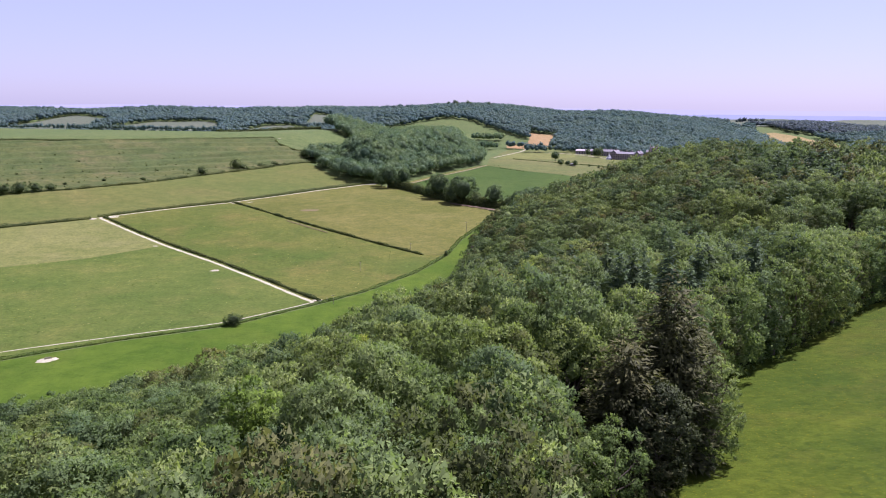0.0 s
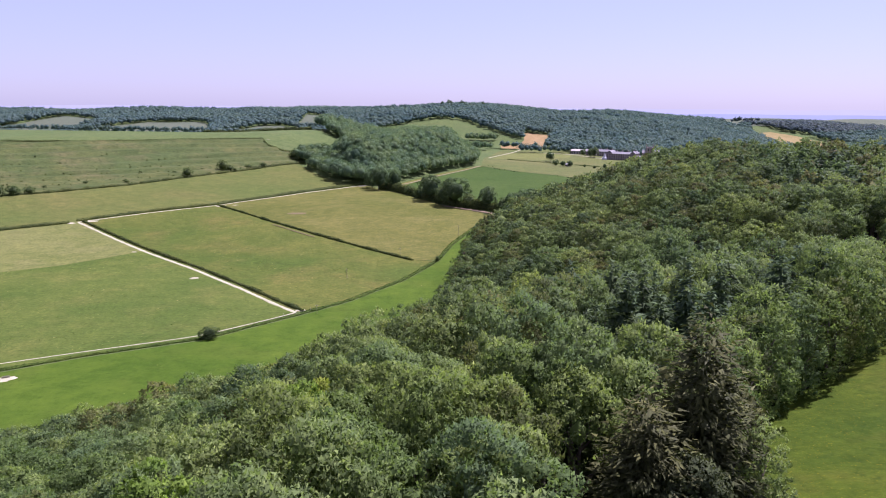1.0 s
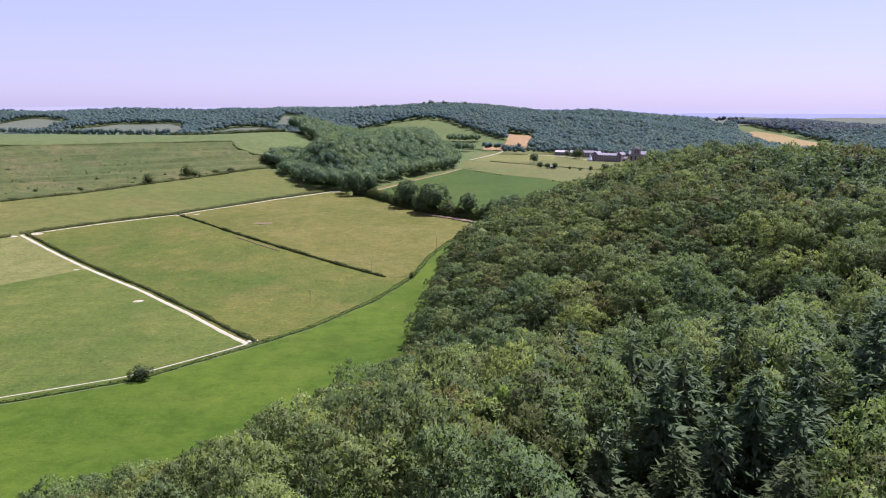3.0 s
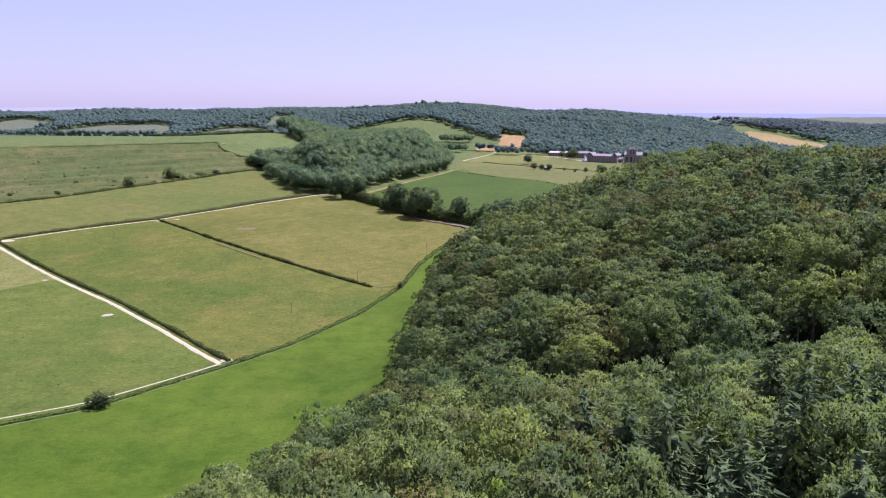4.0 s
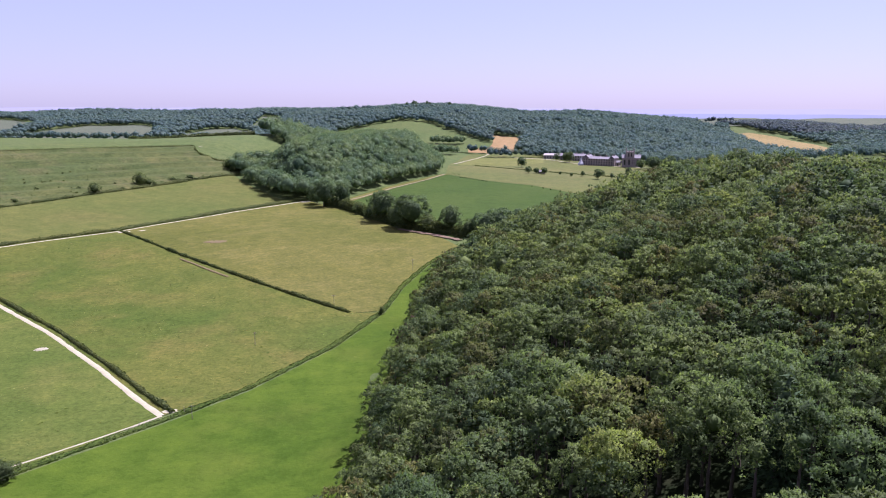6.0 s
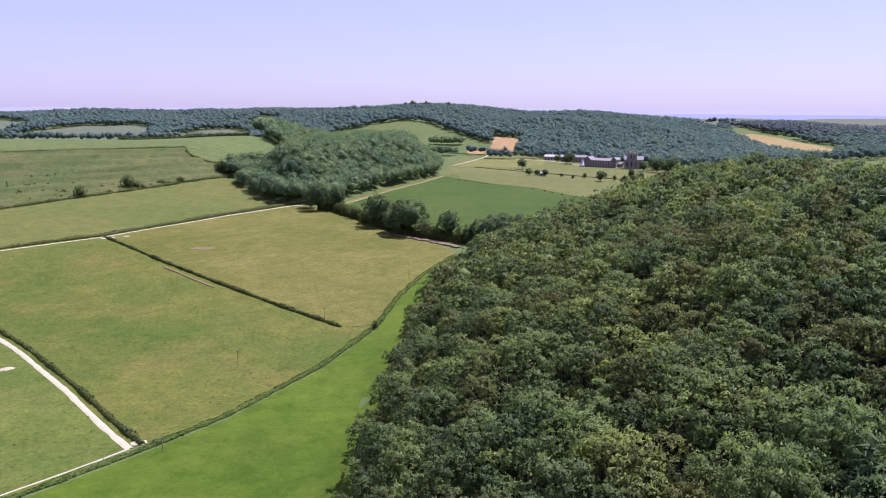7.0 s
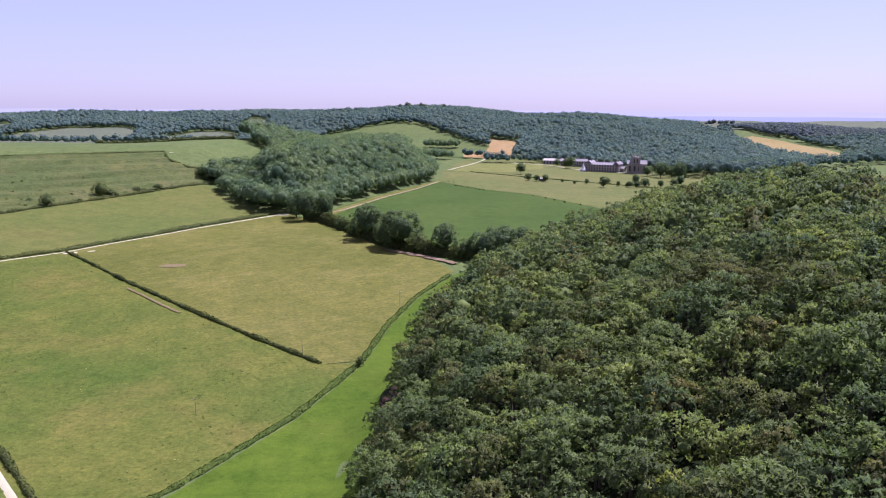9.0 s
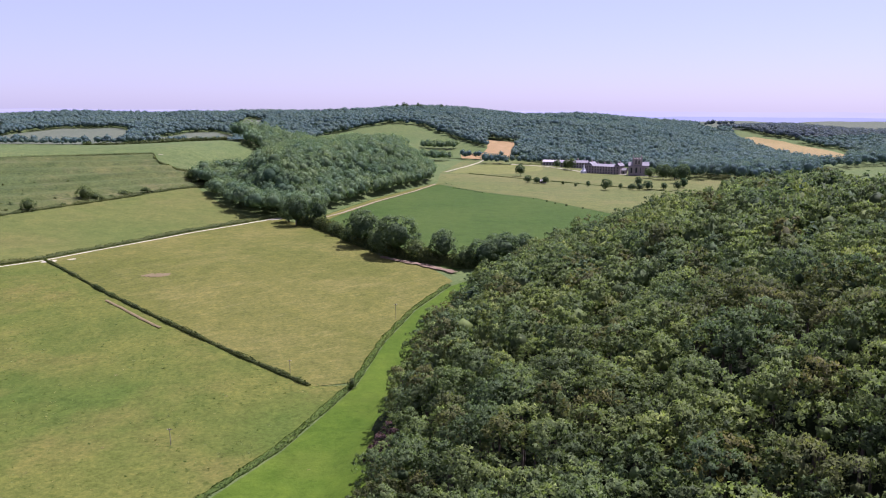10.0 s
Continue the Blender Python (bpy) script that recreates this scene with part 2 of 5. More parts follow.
def edge_distance(x, y, plan):
    """Distance to the outline of a closed plan, positive inside."""
    x, y = np.broadcast_arrays(np.asarray(x, float), np.asarray(y, float))
    best, inside = np.full(x.shape, 1e9), np.zeros(x.shape, bool)
    for (ax, ay), (bx, by) in zip(plan, plan[1:] + plan[:1]):
        dx, dy = bx - ax, by - ay
        u = np.clip(((x - ax) * dx + (y - ay) * dy) / (dx * dx + dy * dy), 0, 1)
        best = np.minimum(best, np.hypot(x - ax - u * dx, y - ay - u * dy))
        if ay != by:
            inside ^= ((ay > y) != (by > y)) & (x < ax + (y - ay) / (by - ay) * dx)
    return np.where(inside, best, -best)
# plan of the wooded spur
KNOLL = [(-126, 765), (-110, 715), (-78, 672), (-40, 685), (-9, 764), (44, 885), (50, 930), (48, 1000), (0, 1040), (-80, 1010), (-112, 900)]


def height(x, y):
    x, y = np.broadcast_arrays(np.asarray(x, float), np.asarray(y, float))
    z = 8 * ss(y, 340, 560)
    # wooded hill
    s = edge_distance(x, y, HILL)
    z = z + np.where(s > 0, 46 * (1 - np.exp(-np.maximum(s, 0) / 62)) * (1 - 0.42 * ss(y, 370, 480) * (1 - ss(x, 80, 150))), 0) + 5 * ss(s, 90, 220) - 8 * ss(s, 50, 140) * ss(y, 240, 350)
    z = z - 0.12 * np.where(s > 0, 46 * (1 - np.exp(-np.maximum(s, 0) / 62)), 0) * (1 - ss(x, -15, 25)) * (1 - ss(y, 190, 230)) * (1 - ss(s, 60, 110))
    z = z - 4.5 * np.exp(-((y - 176) / 26) ** 2) * ss(x, -5, 25) * (1 - ss(x, 60, 120))
    # swells of the hill and its crest
    for ax, ay, rx, ry, lift in ((85, 215, 30, 35, 4.7), (52, 262, 22, 32, -0.8), (85, 285, 24, 45, 2.1), (40, 330, 28, 40, -1.5), (130, 300, 40, 45, 7.3), (128, 375, 36, 45, 9.6), (85, 345, 26, 35, -2.2), (80, 430, 40, 35, -1.5)):
        z = z + lift * np.exp(-((x - ax) / rx) ** 2 - ((y - ay) / ry) ** 2) * np.clip(s / 30, 0, 1)
    # pasture slope and plateau, with the wooded spur's flank
    q = (x + 147) * -0.70 + (y - 547) * 0.71
    up = 9 * ss(q, 0, 95) + 29 * ss(q, 78, 200)
    q2 = (x + 45) * -0.97 + (y - 660) * 0.25
    flank = 40 * ss(q2, -5, 165) ** 1.1
    left = np.minimum(up, flank) * (1 - 0.75 * ss(y + 0.15 * x - 145 * ss(x, -220, -120), 765, 965))
    z = z + left
    e = edge_distance(x, y, KNOLL)
    z = np.where(e > -2, np.maximum(z, 8 + 25 * ss(e, -2, 42)), z)
    z = z - 7 * np.exp(-((x + 108) / 22) ** 2 - ((y - 785) / 45) ** 2)
    # far hills
    foot = np.interp(x, (-2500, -900, -300, -60, 70, 150, 300, 450, 700, 1100, 2500), (1450, 1400, 1350, 1330, 1230, 1080, 1010, 1060, 1480, 1750, 2000))
    crest = 41 + 13 * np.exp(-((x - 40) / 420) ** 2) - 18 * ss(x, 380, 900)
    d = y - foot
    z = z + (crest - 8) * (0.45 * ss(d, 0, 420) + 0.55 * ss(d, 150, 900)) * (1 - 0.45 * ss(y, 2500, 3400))
    z = z + ss(y, 1250, 1500) * (4.5 * np.sin(x / 85 + y / 210) * np.sin(y / 120 - x / 300) + 2.5 * np.sin(x / 38 + 1.3) * np.sin(y / 61))
    z = z + 20 * np.exp(-((x - 820) / 270) ** 2 - ((y - 1720) / 320) ** 2)
    far = ss(x, 300, 1100)
    z = z + far * (12 * np.exp(-((y - 2350 - 0.15 * x) / 260) ** 2) + 8 * np.exp(-((y - 3300) / 350) ** 2) + 6 * ss(y, 4000, 4700))
    return z

rng = np.random.default_rng(7)


def mesh_of(name, verts, faces, materials, slots=None, tint=None, smooth=False, normals=None):
    """A mesh from arrays; faces all of one size."""
    verts, faces = np.asarray(verts, np.float32), np.asarray(faces, np.int32)
    me = bpy.data.meshes.new(name)
    k = faces.shape[1]
    me.vertices.add(len(verts))
    me.vertices.foreach_set("co", verts.ravel())
    me.loops.add(faces.size)
    me.loops.foreach_set("vertex_index", faces.ravel())
    me.polygons.add(len(faces))
    me.polygons.foreach_set("loop_start", np.arange(0, faces.size, k, dtype=np.int32))
    for m in materials:
        me.materials.append(m)
    if slots is not None:
        me.polygons.foreach_set("material_index", np.asarray(slots, np.int32))
    me.polygons.foreach_set("use_smooth", np.full(len(faces), smooth))
    if tint is not None:
        me.attributes.new("tint", "FLOAT", "POINT").data.foreach_set("value", np.asarray(tint, np.float32))
    if normals is not None:
        me.attributes.new("custom_normal", "FLOAT_VECTOR", "POINT").data.foreach_set("vector", np.asarray(normals, np.float32).ravel())
    me.update(calc_edges=True)
    return me


def child(name, me, parent, label=""):
    ob = new(name, me)
    ob.parent = parent
    return tagged(ob, label)


def part(name, bm, material, parent, label=""):
    me = bpy.data.meshes.new(name)
    bm.to_mesh(me)
    bm.free()
    me.materials.append(material)
    return child(name, me, parent, label)


def spread(lo, hi, fine_lo, fine_hi, step, grow=1.12):
    """Coordinates with even steps in the middle and ever longer ones outward."""
    mid = list(np.arange(fine_lo, fine_hi + 0.1, step))
    for end, sign in ((lo, -1), (hi, 1)):
        at, d = (mid[0] if sign < 0 else mid[-1]), step
        while (at - end) * sign < 0:
            d = min(d * grow, 160)
            at += sign * d
            mid = [at] + mid if sign < 0 else mid + [at]
    return np.array(mid)


def land_mesh():
    xs, ys = spread(-5200, 5200, -160, 200, 4.0, 1.04), spread(-700, 5400, -20, 900, 4.0, 1.04)
    X, Y = np.meshgrid(xs, ys)
    v = np.stack([X.ravel(), Y.ravel(), height(X, Y).ravel()], 1)
    i = np.arange(len(ys) - 1)[:, None] * len(xs) + np.arange(len(xs) - 1)
    i = i.ravel()
    return mesh_of("ground", v, np.stack([i, i + 1, i + 1 + len(xs), i + len(xs)], 1), [G_TOP], smooth=True)


tagged(new("ground", land_mesh()), "rolling green chalk downland reaching the horizon", "ground", kind="structure")


def draped(name, plan, material, step=10.0, lift=0.15, relief=None):
    """A closed plan laid over the land."""
    bm = bmesh.new()
    bm.faces.new([bm.verts.new((x, y, 0)) for x, y in plan])
    bmesh.ops.triangulate(bm, faces=bm.faces[:])
    for axis in (0, 1):
        lo, hi = min(p[axis] for p in plan), max(p[axis] for p in plan)
        for c in np.arange(math.ceil(lo / step) * step, hi, step):
            co, no = [0, 0, 0], [0, 0, 0]
            co[axis], no[axis] = c + 0.013, 1
            bmesh.ops.bisect_plane(bm, geom=bm.verts[:] + bm.edges[:] + bm.faces[:], dist=1e-4, plane_co=co, plane_no=no)
    co = np.array([v.co[:2] for v in bm.verts])
    for v, z in zip(bm.verts, height(co[:, 0], co[:, 1])):
        v.co.z = z + lift + (relief(v.co.x, v.co.y) if relief else 0)
    bmesh.ops.recalc_face_normals(bm, faces=bm.faces[:])
    me = bpy.data.meshes.new(name)
    bm.to_mesh(me)
    bm.free()
    me.polygons.foreach_set("use_smooth", [True] * len(me.polygons))
    me.materials.append(material)
    return new(name, me)


def field(name, plan, material, label, step=10.0, lift=0.15, category="field", relief=None):
    return tagged(draped(name, plan, material, step, lift, relief), label, category, kind="structure")


def resample(line, step):
    """Points at even steps along a line, and the way along it at each."""
    line = np.asarray(line, float)
    seg = np.hypot(*np.diff(line, axis=0).T)
    run = np.concatenate([[0], np.cumsum(seg)])
    at = np.linspace(0, run[-1], max(2, int(run[-1] / step) + 1))
    p = np.stack([np.interp(at, run, line[:, 0]), np.interp(at, run, line[:, 1])], 1)
    for _ in range(2):
        p[1:-1] = (p[:-2] + 2 * p[1:-1] + p[2:]) / 4
    d = np.gradient(p, axis=0)
    return p, d / np.hypot(d[:, 0], d[:, 1])[:, None]


def lane(name, line, width, material, label, lift=0.2, ragged=0.25, step=4.0):
    """A track laid along a line, with uneven edges."""
    p, d = resample(line, step)
    n = np.stack([-d[:, 1], d[:, 0]], 1)
    across = np.array([-1, -0.5, 0, 0.5, 1.0])
    w = width / 2 * (1 + ragged * rng.uniform(-1, 1, (len(p), 5)) * np.array([1, 0, 0, 0, 1]))
    q = p[:, None] + n[:, None] * (across * w)[:, :, None]
    z = height(q[..., 0], q[..., 1]) + lift + np.array([-0.12, 0.02, 0.06, 0.02, -0.12])
    v = np.concatenate([q, z[..., None]], 2).reshape(-1, 3)
    i = (np.arange(len(p) - 1)[:, None] * 5 + np.arange(4)).ravel()
    ob = new(name, mesh_of(name, v, np.stack([i, i + 1, i + 6, i + 5], 1), [material], smooth=True))
    return tagged(ob, label, "track", kind="structure")


# ---- plants ----


def unit(v):
    return v / np.maximum(np.linalg.norm(v, axis=1, keepdims=True), 1e-9)


def sprays(r, c, n, size, long=1.0, erect=0.0, swell=None, along=None):
    """Small pointed sprays of leaves at c that face n: vertices, triangles and normals, which follow the swell of the bough."""
    k = len(c)
    n = unit(n)
    swell = n if swell is None else unit(swell)
    u = unit(np.cross(n, unit(r.normal(size=(k, 3)))))
    up = r.uniform(size=k) < erect
    out = unit(n + 0.45 * r.normal(size=(k, 3)) + np.array([0, 0, 0.5]))
    u = np.where(up[:, None], out, u)
    n = np.where(up[:, None], unit(np.cross(out, r.normal(size=(k, 3)))), n)
    if along is not None:
        u = unit(along + 0.3 * r.normal(size=(k, 3)))
        n = unit(n - u * (n * u).sum(1)[:, None])
    w = np.cross(n, u)
    s = (size * r.uniform(0.6, 1.4, k))[:, None]
    a, b = 0.55 * s * long, 0.46 * s
    v = np.stack([c - u * a * 0.7 + w * b * r.uniform(0.6, 1.2, (k, 1)), c - u * a * 0.7 - w * b * r.uniform(0.6, 1.2, (k, 1)), c + u * a * 1.3 - n * s * 0.12], 1)
    face = np.cross(v[:, 1] - v[:, 0], v[:, 2] - v[:, 0])
    turned = (face * swell).sum(1) < 0
    v[turned] = v[turned][:, [1, 0, 2]]
    face[turned] *= -1
    lit = unit(swell + 0.35 * unit(face))
    return v.reshape(-1, 3), np.arange(k * 3).reshape(-1, 3), np.repeat(lit, 3, axis=0)


def ball(level):
    """A unit ball of triangles."""
    bm = bmesh.new()
    bmesh.ops.create_icosphere(bm, subdivisions=level, radius=1)
    v = np.array([p.co[:] for p in bm.verts])
    f = np.array([[p.index for p in q.verts] for q in bm.faces])
    bm.free()
    return v, f


BALL1, BALL2 = ball(1), ball(2)


def broad_crown(r, radius, low, top, lobes, count, size, skirt=0.55, per=14, core=0.22, body=BALL1):
    """A broadleaf crown: boughs as lobes round the stem, each clothed with sprays. Height runs from low to top."""
    half = (top - low) / 2
    k = np.arange(lobes) + 0.5
    up = 1 - (1 + skirt) * k / lobes
    turn = k * 2.39996 + r.uniform(-0.4, 0.4, lobes)
    flat = np.sqrt(np.maximum(0, 1 - up * up))
    d = np.stack([flat * np.cos(turn), flat * np.sin(turn), up], 1)
    rad = radius * r.uniform(0.3, 0.52, lobes)
    scale = np.array([radius, radius, half])
    middle = np.array([0, 0, (low + top) / 2])
    c = d * (scale - rad[:, None] * 0.85) * r.uniform(0.8, 1.12, (lobes, 1)) + middle
    c, rad, d = np.vstack([c, [middle]]), np.append(rad, radius * 0.62), np.vstack([d, [[0, 0, 1]]])
    # florets over the boughs, then sprays over the florets
    florets = max(10, count // per)
    own = r.choice(len(rad), florets * 3, p=rad ** 2 / (rad ** 2).sum())
    way = unit(r.normal(size=(florets * 3, 3)) + 0.8 * d[own] + np.array([0, 0, 0.25 + 0.5 * (skirt < 0.4)]))
    p = c[own] + way * (rad[own] * r.uniform(0.78, 1.05, florets * 3))[:, None]
    gap = np.linalg.norm(p[:, None] - c[None], axis=2) / rad[None]
    gap[np.arange(len(p)), own] = 9
    keep = np.where(gap.min(1) > 0.72)[0][:florets]
    p, way, own = p[keep], way[keep], own[keep]
    bulk = radius * 0.17 * r.uniform(0.6, 1.35, len(p))
    at = np.repeat(np.arange(len(p)), per)
    spread_out = unit(r.normal(size=(len(at), 3)) + 0.9 * way[at] + np.array([0, 0, 0.35]))
    q = p[at] + spread_out * (bulk[at] * r.uniform(0.45, 1.1, len(at)))[:, None]
    swell = 0.75 * spread_out + 0.6 * way[at] + 0.35 * unit((q - middle) / scale)
    v, f, n = sprays(r, q, spread_out + 0.35 * r.normal(size=q.shape) + np.array([0, 0, 0.3]), size, 1.15, 0.45, swell)
    bv, bf = body
    knobs = unit(r.normal(size=(9, 3)) + np.array([0, 0, 0.7]))
    swollen = 0.9 + 0.22 * np.max(np.maximum(0, bv @ knobs.T) ** 8, axis=1)[:, None] + 0.03 * r.normal(size=(len(bv), 1))
    inner = bv * swollen * scale * core + middle
    return np.vstack([v, inner]), np.vstack([f, bf + len(v)]), np.vstack([n, bv])


def fir_crown(r, radius, low, top, tiers, count, size, taper=0.65, droop=0.18):
    """A conifer's crown: tiers of drooping branches that shorten towards the tip."""
    t = np.sqrt(r.uniform(0.0, 1, count))
    tier = np.round((1 - t) * tiers) / tiers
    turn = r.integers(0, 11, count) * 2 * np.pi / 11 + tier * 17.0 + r.normal(size=count) * 0.2
    reach = radius * (1.02 - tier) ** taper * (0.8 + 0.3 * np.sin(turn * 5 + tier * 40))
    out = reach * r.uniform(0.02, 1, count) ** 0.48
    z = low + (top - low) * tier - droop * out + r.normal(size=count) * 0.36
    p = np.stack([out * np.cos(turn), out * np.sin(turn), z], 1)
    way = np.stack([np.cos(turn) * 0.6, np.sin(turn) * 0.6, np.full(count, 0.8)], 1)
    limb = np.stack([np.cos(turn), np.sin(turn), np.full(count, -droop)], 1)
    v, f, n = sprays(r, p, way + 0.35 * r.normal(size=p.shape), size, 1.9, 0.0, way + 0.25 * r.normal(size=p.shape), limb)
    k = 9
    rings = np.array([(0.03, 0.09), (0.3, 0.07), (0.6, 0.04), (0.85, 0.01)])
    a = np.arange(k) * 2 * np.pi / k
    cv = np.concatenate([np.stack([radius * w * np.cos(a), radius * w * np.sin(a), np.full(k, low + (top - low) * h - 0.4)], 1) for h, w in rings])
    i, j = np.arange(k), (np.arange(k) + 1) % k
    cf = np.concatenate([np.concatenate([np.stack([i, j, j + k], 1), np.stack([i, j + k, i + k], 1)]) + k * q for q in range(3)])
    cn = np.tile(np.stack([np.cos(a), np.sin(a), np.full(k, 0.2)], 1), (4, 1))
    return np.vstack([v, cv]), np.vstack([f, cf + len(v)]), np.vstack([n, cn])


def stem(r, girth, top, limbs=4, sides=6):
    """A tapered, slightly leaning trunk with limbs."""
    vs, fs = [], []

    def tube(points, radii):
        a = np.arange(sides) * 2 * np.pi / sides
        base = sum(len(x) for x in vs)
        for q, (p, w) in enumerate(zip(points, radii)):
            vs.append(np.stack([p[0] + w * np.cos(a), p[1] + w * np.sin(a), np.full(sides, p[2])], 1))
            if q:
                i, j = np.arange(sides), (np.arange(sides) + 1) % sides
                o = base + (q - 1) * sides
                fs.append(np.concatenate([np.stack([i, j, j + sides], 1), np.stack([i, j + sides, i + sides], 1)]) + o)

    lean = r.normal(size=2) * 0.25
    tube([(0, 0, -0.6), (0, 0, 0.6), (lean[0], lean[1], top * 0.45), (lean[0] * 1.6, lean[1] * 1.6, top * 0.85)], [girth * 1.5, girth, girth * 0.75, girth * 0.25])
    for q in range(limbs):
        a, h = q * 2.4 + r.uniform(0, 1), top * r.uniform(0.3, 0.55)
        o = np.array([lean[0], lean[1], h])
        d = np.array([np.cos(a), np.sin(a), 0.9]) * top * 0.16
        tube([o, o + d, o + d * 1.9 + np.array([0, 0, 0.6])], [girth * 0.45, girth * 0.3, girth * 0.1])
    return np.vstack(vs), np.vstack(fs)


TREE_KINDS = {}


def tree_kind(key, material, make, girth, stem_top):
    """Keep a crown mesh and a trunk mesh that all trees of this kind share."""
    r = np.random.default_rng(sum(map(ord, key)))
    v, f, n = make(r)
    tv, tf = stem(r, girth, stem_top)
    TREE_KINDS[key] = (mesh_of("crown", v, f, [material], normals=n, smooth=True), mesh_of("trunk", tv, tf, [BARK]))


def plant(key, x, y, size, turn, label, group="", name="tree", tall=1.0, sink=0.3):
    crown, trunk = TREE_KINDS[key]
    ob = new(name)
    ob.matrix_world = pose(x, y, float(height(x, y)) - sink, 0, 0, turn) @ Matrix.Diagonal((size, size, size * tall, 1))
    child("crown", crown, ob)
    child("trunk", trunk, ob)
    return tagged(ob, label, "tree", group)


def merged(templates, x, y, size, tall, tint, r, sink=0.0):
    """Many plants as arrays: each one a turned and scaled template, standing on the land."""
    pick = r.integers(0, len(templates), len(x))
    z = height(x, y) - sink
    a = r.uniform(0, 2 * np.pi, len(x))
    vs, fs, ns, ts, base = [], [], [], [], 0
    for k, (tv, tf, tn) in enumerate(templates):
        m = np.where(pick == k)[0]
        if not len(m):
            continue
        c, s = np.cos(a[m])[:, None], np.sin(a[m])[:, None]
        v = np.stack([x[m][:, None] + size[m][:, None] * (tv[:, 0] * c - tv[:, 1] * s), y[m][:, None] + size[m][:, None] * (tv[:, 0] * s + tv[:, 1] * c),
                      z[m][:, None] + (size * tall)[m][:, None] * tv[:, 2]], 2)
        vs.append(v.reshape(-1, 3))
        ns.append(np.stack([tn[:, 0] * c - tn[:, 1] * s, tn[:, 0] * s + tn[:, 1] * c, np.broadcast_to(tn[:, 2], (len(m), len(tn)))], 2).reshape(-1, 3))
        fs.append((tf[None] + (np.arange(len(m)) * len(tv))[:, None, None]).reshape(-1, 3) + base)
        ts.append(np.repeat(tint[m], len(tv)))
        base += len(m) * len(tv)
    return np.vstack(vs), np.vstack(fs), np.vstack(ns), np.concatenate(ts)


def inside(x, y, plan):
    return edge_distance(x, y, list(plan)) > 0


def scatter(plan, gap, r, jitter=0.42):
    """Planting places over a plan, in staggered uneven rows."""
    px, py = [p[0] for p in plan], [p[1] for p in plan]
    X, Y = np.meshgrid(np.arange(min(px), max(px), gap), np.arange(min(py), max(py), gap * 0.87))
    X = X + (np.arange(X.shape[0]) % 2)[:, None] * gap / 2
    X, Y = X.ravel() + r.uniform(-jitter, jitter, X.size) * gap, Y.ravel() + r.uniform(-jitter, jitter, Y.size) * gap
    keep = inside(X, Y, plan)
    return X[keep], Y[keep]


def hedge(line, width, tall, label, material=None, per_metre=16, size=0.55, step=1.2, uneven=0.35, category="hedge", gaps=0.0):
    """A hedge along a line: a lumpy body clothed with sprays."""
    r = np.random.default_rng(int(abs(line[0][0] * 7 + line[-1][1] * 3)) + 11)
    p, d = resample(line, step)
    n = np.stack([-d[:, 1], d[:, 0]], 1)
    wob = np.interp(np.arange(len(p)), np.arange(0, len(p) + 6, 3), r.uniform(1 - uneven, 1 + uneven, len(np.arange(0, len(p) + 6, 3))))
    if gaps:
        wob = np.where(np.interp(np.arange(len(p)), np.arange(0, len(p) + 14, 7), r.uniform(0, 1, len(np.arange(0, len(p) + 14, 7)))) < gaps, wob * 0.3, wob)
    prof = np.array([(-0.5, -0.1), (-0.46, 0.55), (-0.2, 0.88), (0.2, 0.9), (0.46, 0.55), (0.5, -0.1)])
    q = p[:, None] + n[:, None] * (prof[:, 0] * width * 0.9)[None, :, None] * wob[:, None, None]
    z = height(q[..., 0], q[..., 1]) + prof[:, 1] * tall * 0.85 * wob[:, None] + r.normal(size=q.shape[:2]) * 0.08
    v = np.concatenate([q, z[..., None]], 2).reshape(-1, 3)
    i = (np.arange(len(p) - 1)[:, None] * 6 + np.arange(5)).ravel()
    f = np.concatenate([np.stack([i, i + 1, i + 7], 1), np.stack([i, i + 7, i + 6], 1)])
    k = int(len(p) * step * per_metre)
    at = r.uniform(0, len(p) - 1.001, k)
    lo, fr = at.astype(int), at % 1
    a = r.uniform(-0.1, np.pi + 0.1, k)
    w = wob[lo]
    base = p[lo] * (1 - fr)[:, None] + p[lo + 1] * fr[:, None]
    off = np.cos(a) * width * 0.52 * w
    c2 = base + n[lo] * off[:, None]
    c = np.stack([c2[:, 0], c2[:, 1], height(c2[:, 0], c2[:, 1]) + np.abs(np.sin(a)) ** 0.6 * tall * w * r.uniform(0.75, 1.1, k)], 1)
    way = np.stack([n[lo, 0] * np.cos(a), n[lo, 1] * np.cos(a), np.sin(a) + 0.3], 1) + 0.5 * r.normal(size=(k, 3))
    sv, sf, _ = sprays(r, c, way, size)
    tv = np.concatenate([np.full(len(v), 0.3), np.repeat(np.clip(0.5 + 0.25 * np.sin(at * 0.21) + 0.2 * r.normal(size=k), 0, 1), 3)])
    ob = new("hedge" if category == "hedge" else "verge", mesh_of("hedge", np.vstack([v, sv]), np.vstack([f, sf + len(v)]), [material or L_HEDGE], tint=tv))
    return tagged(ob, label, category)

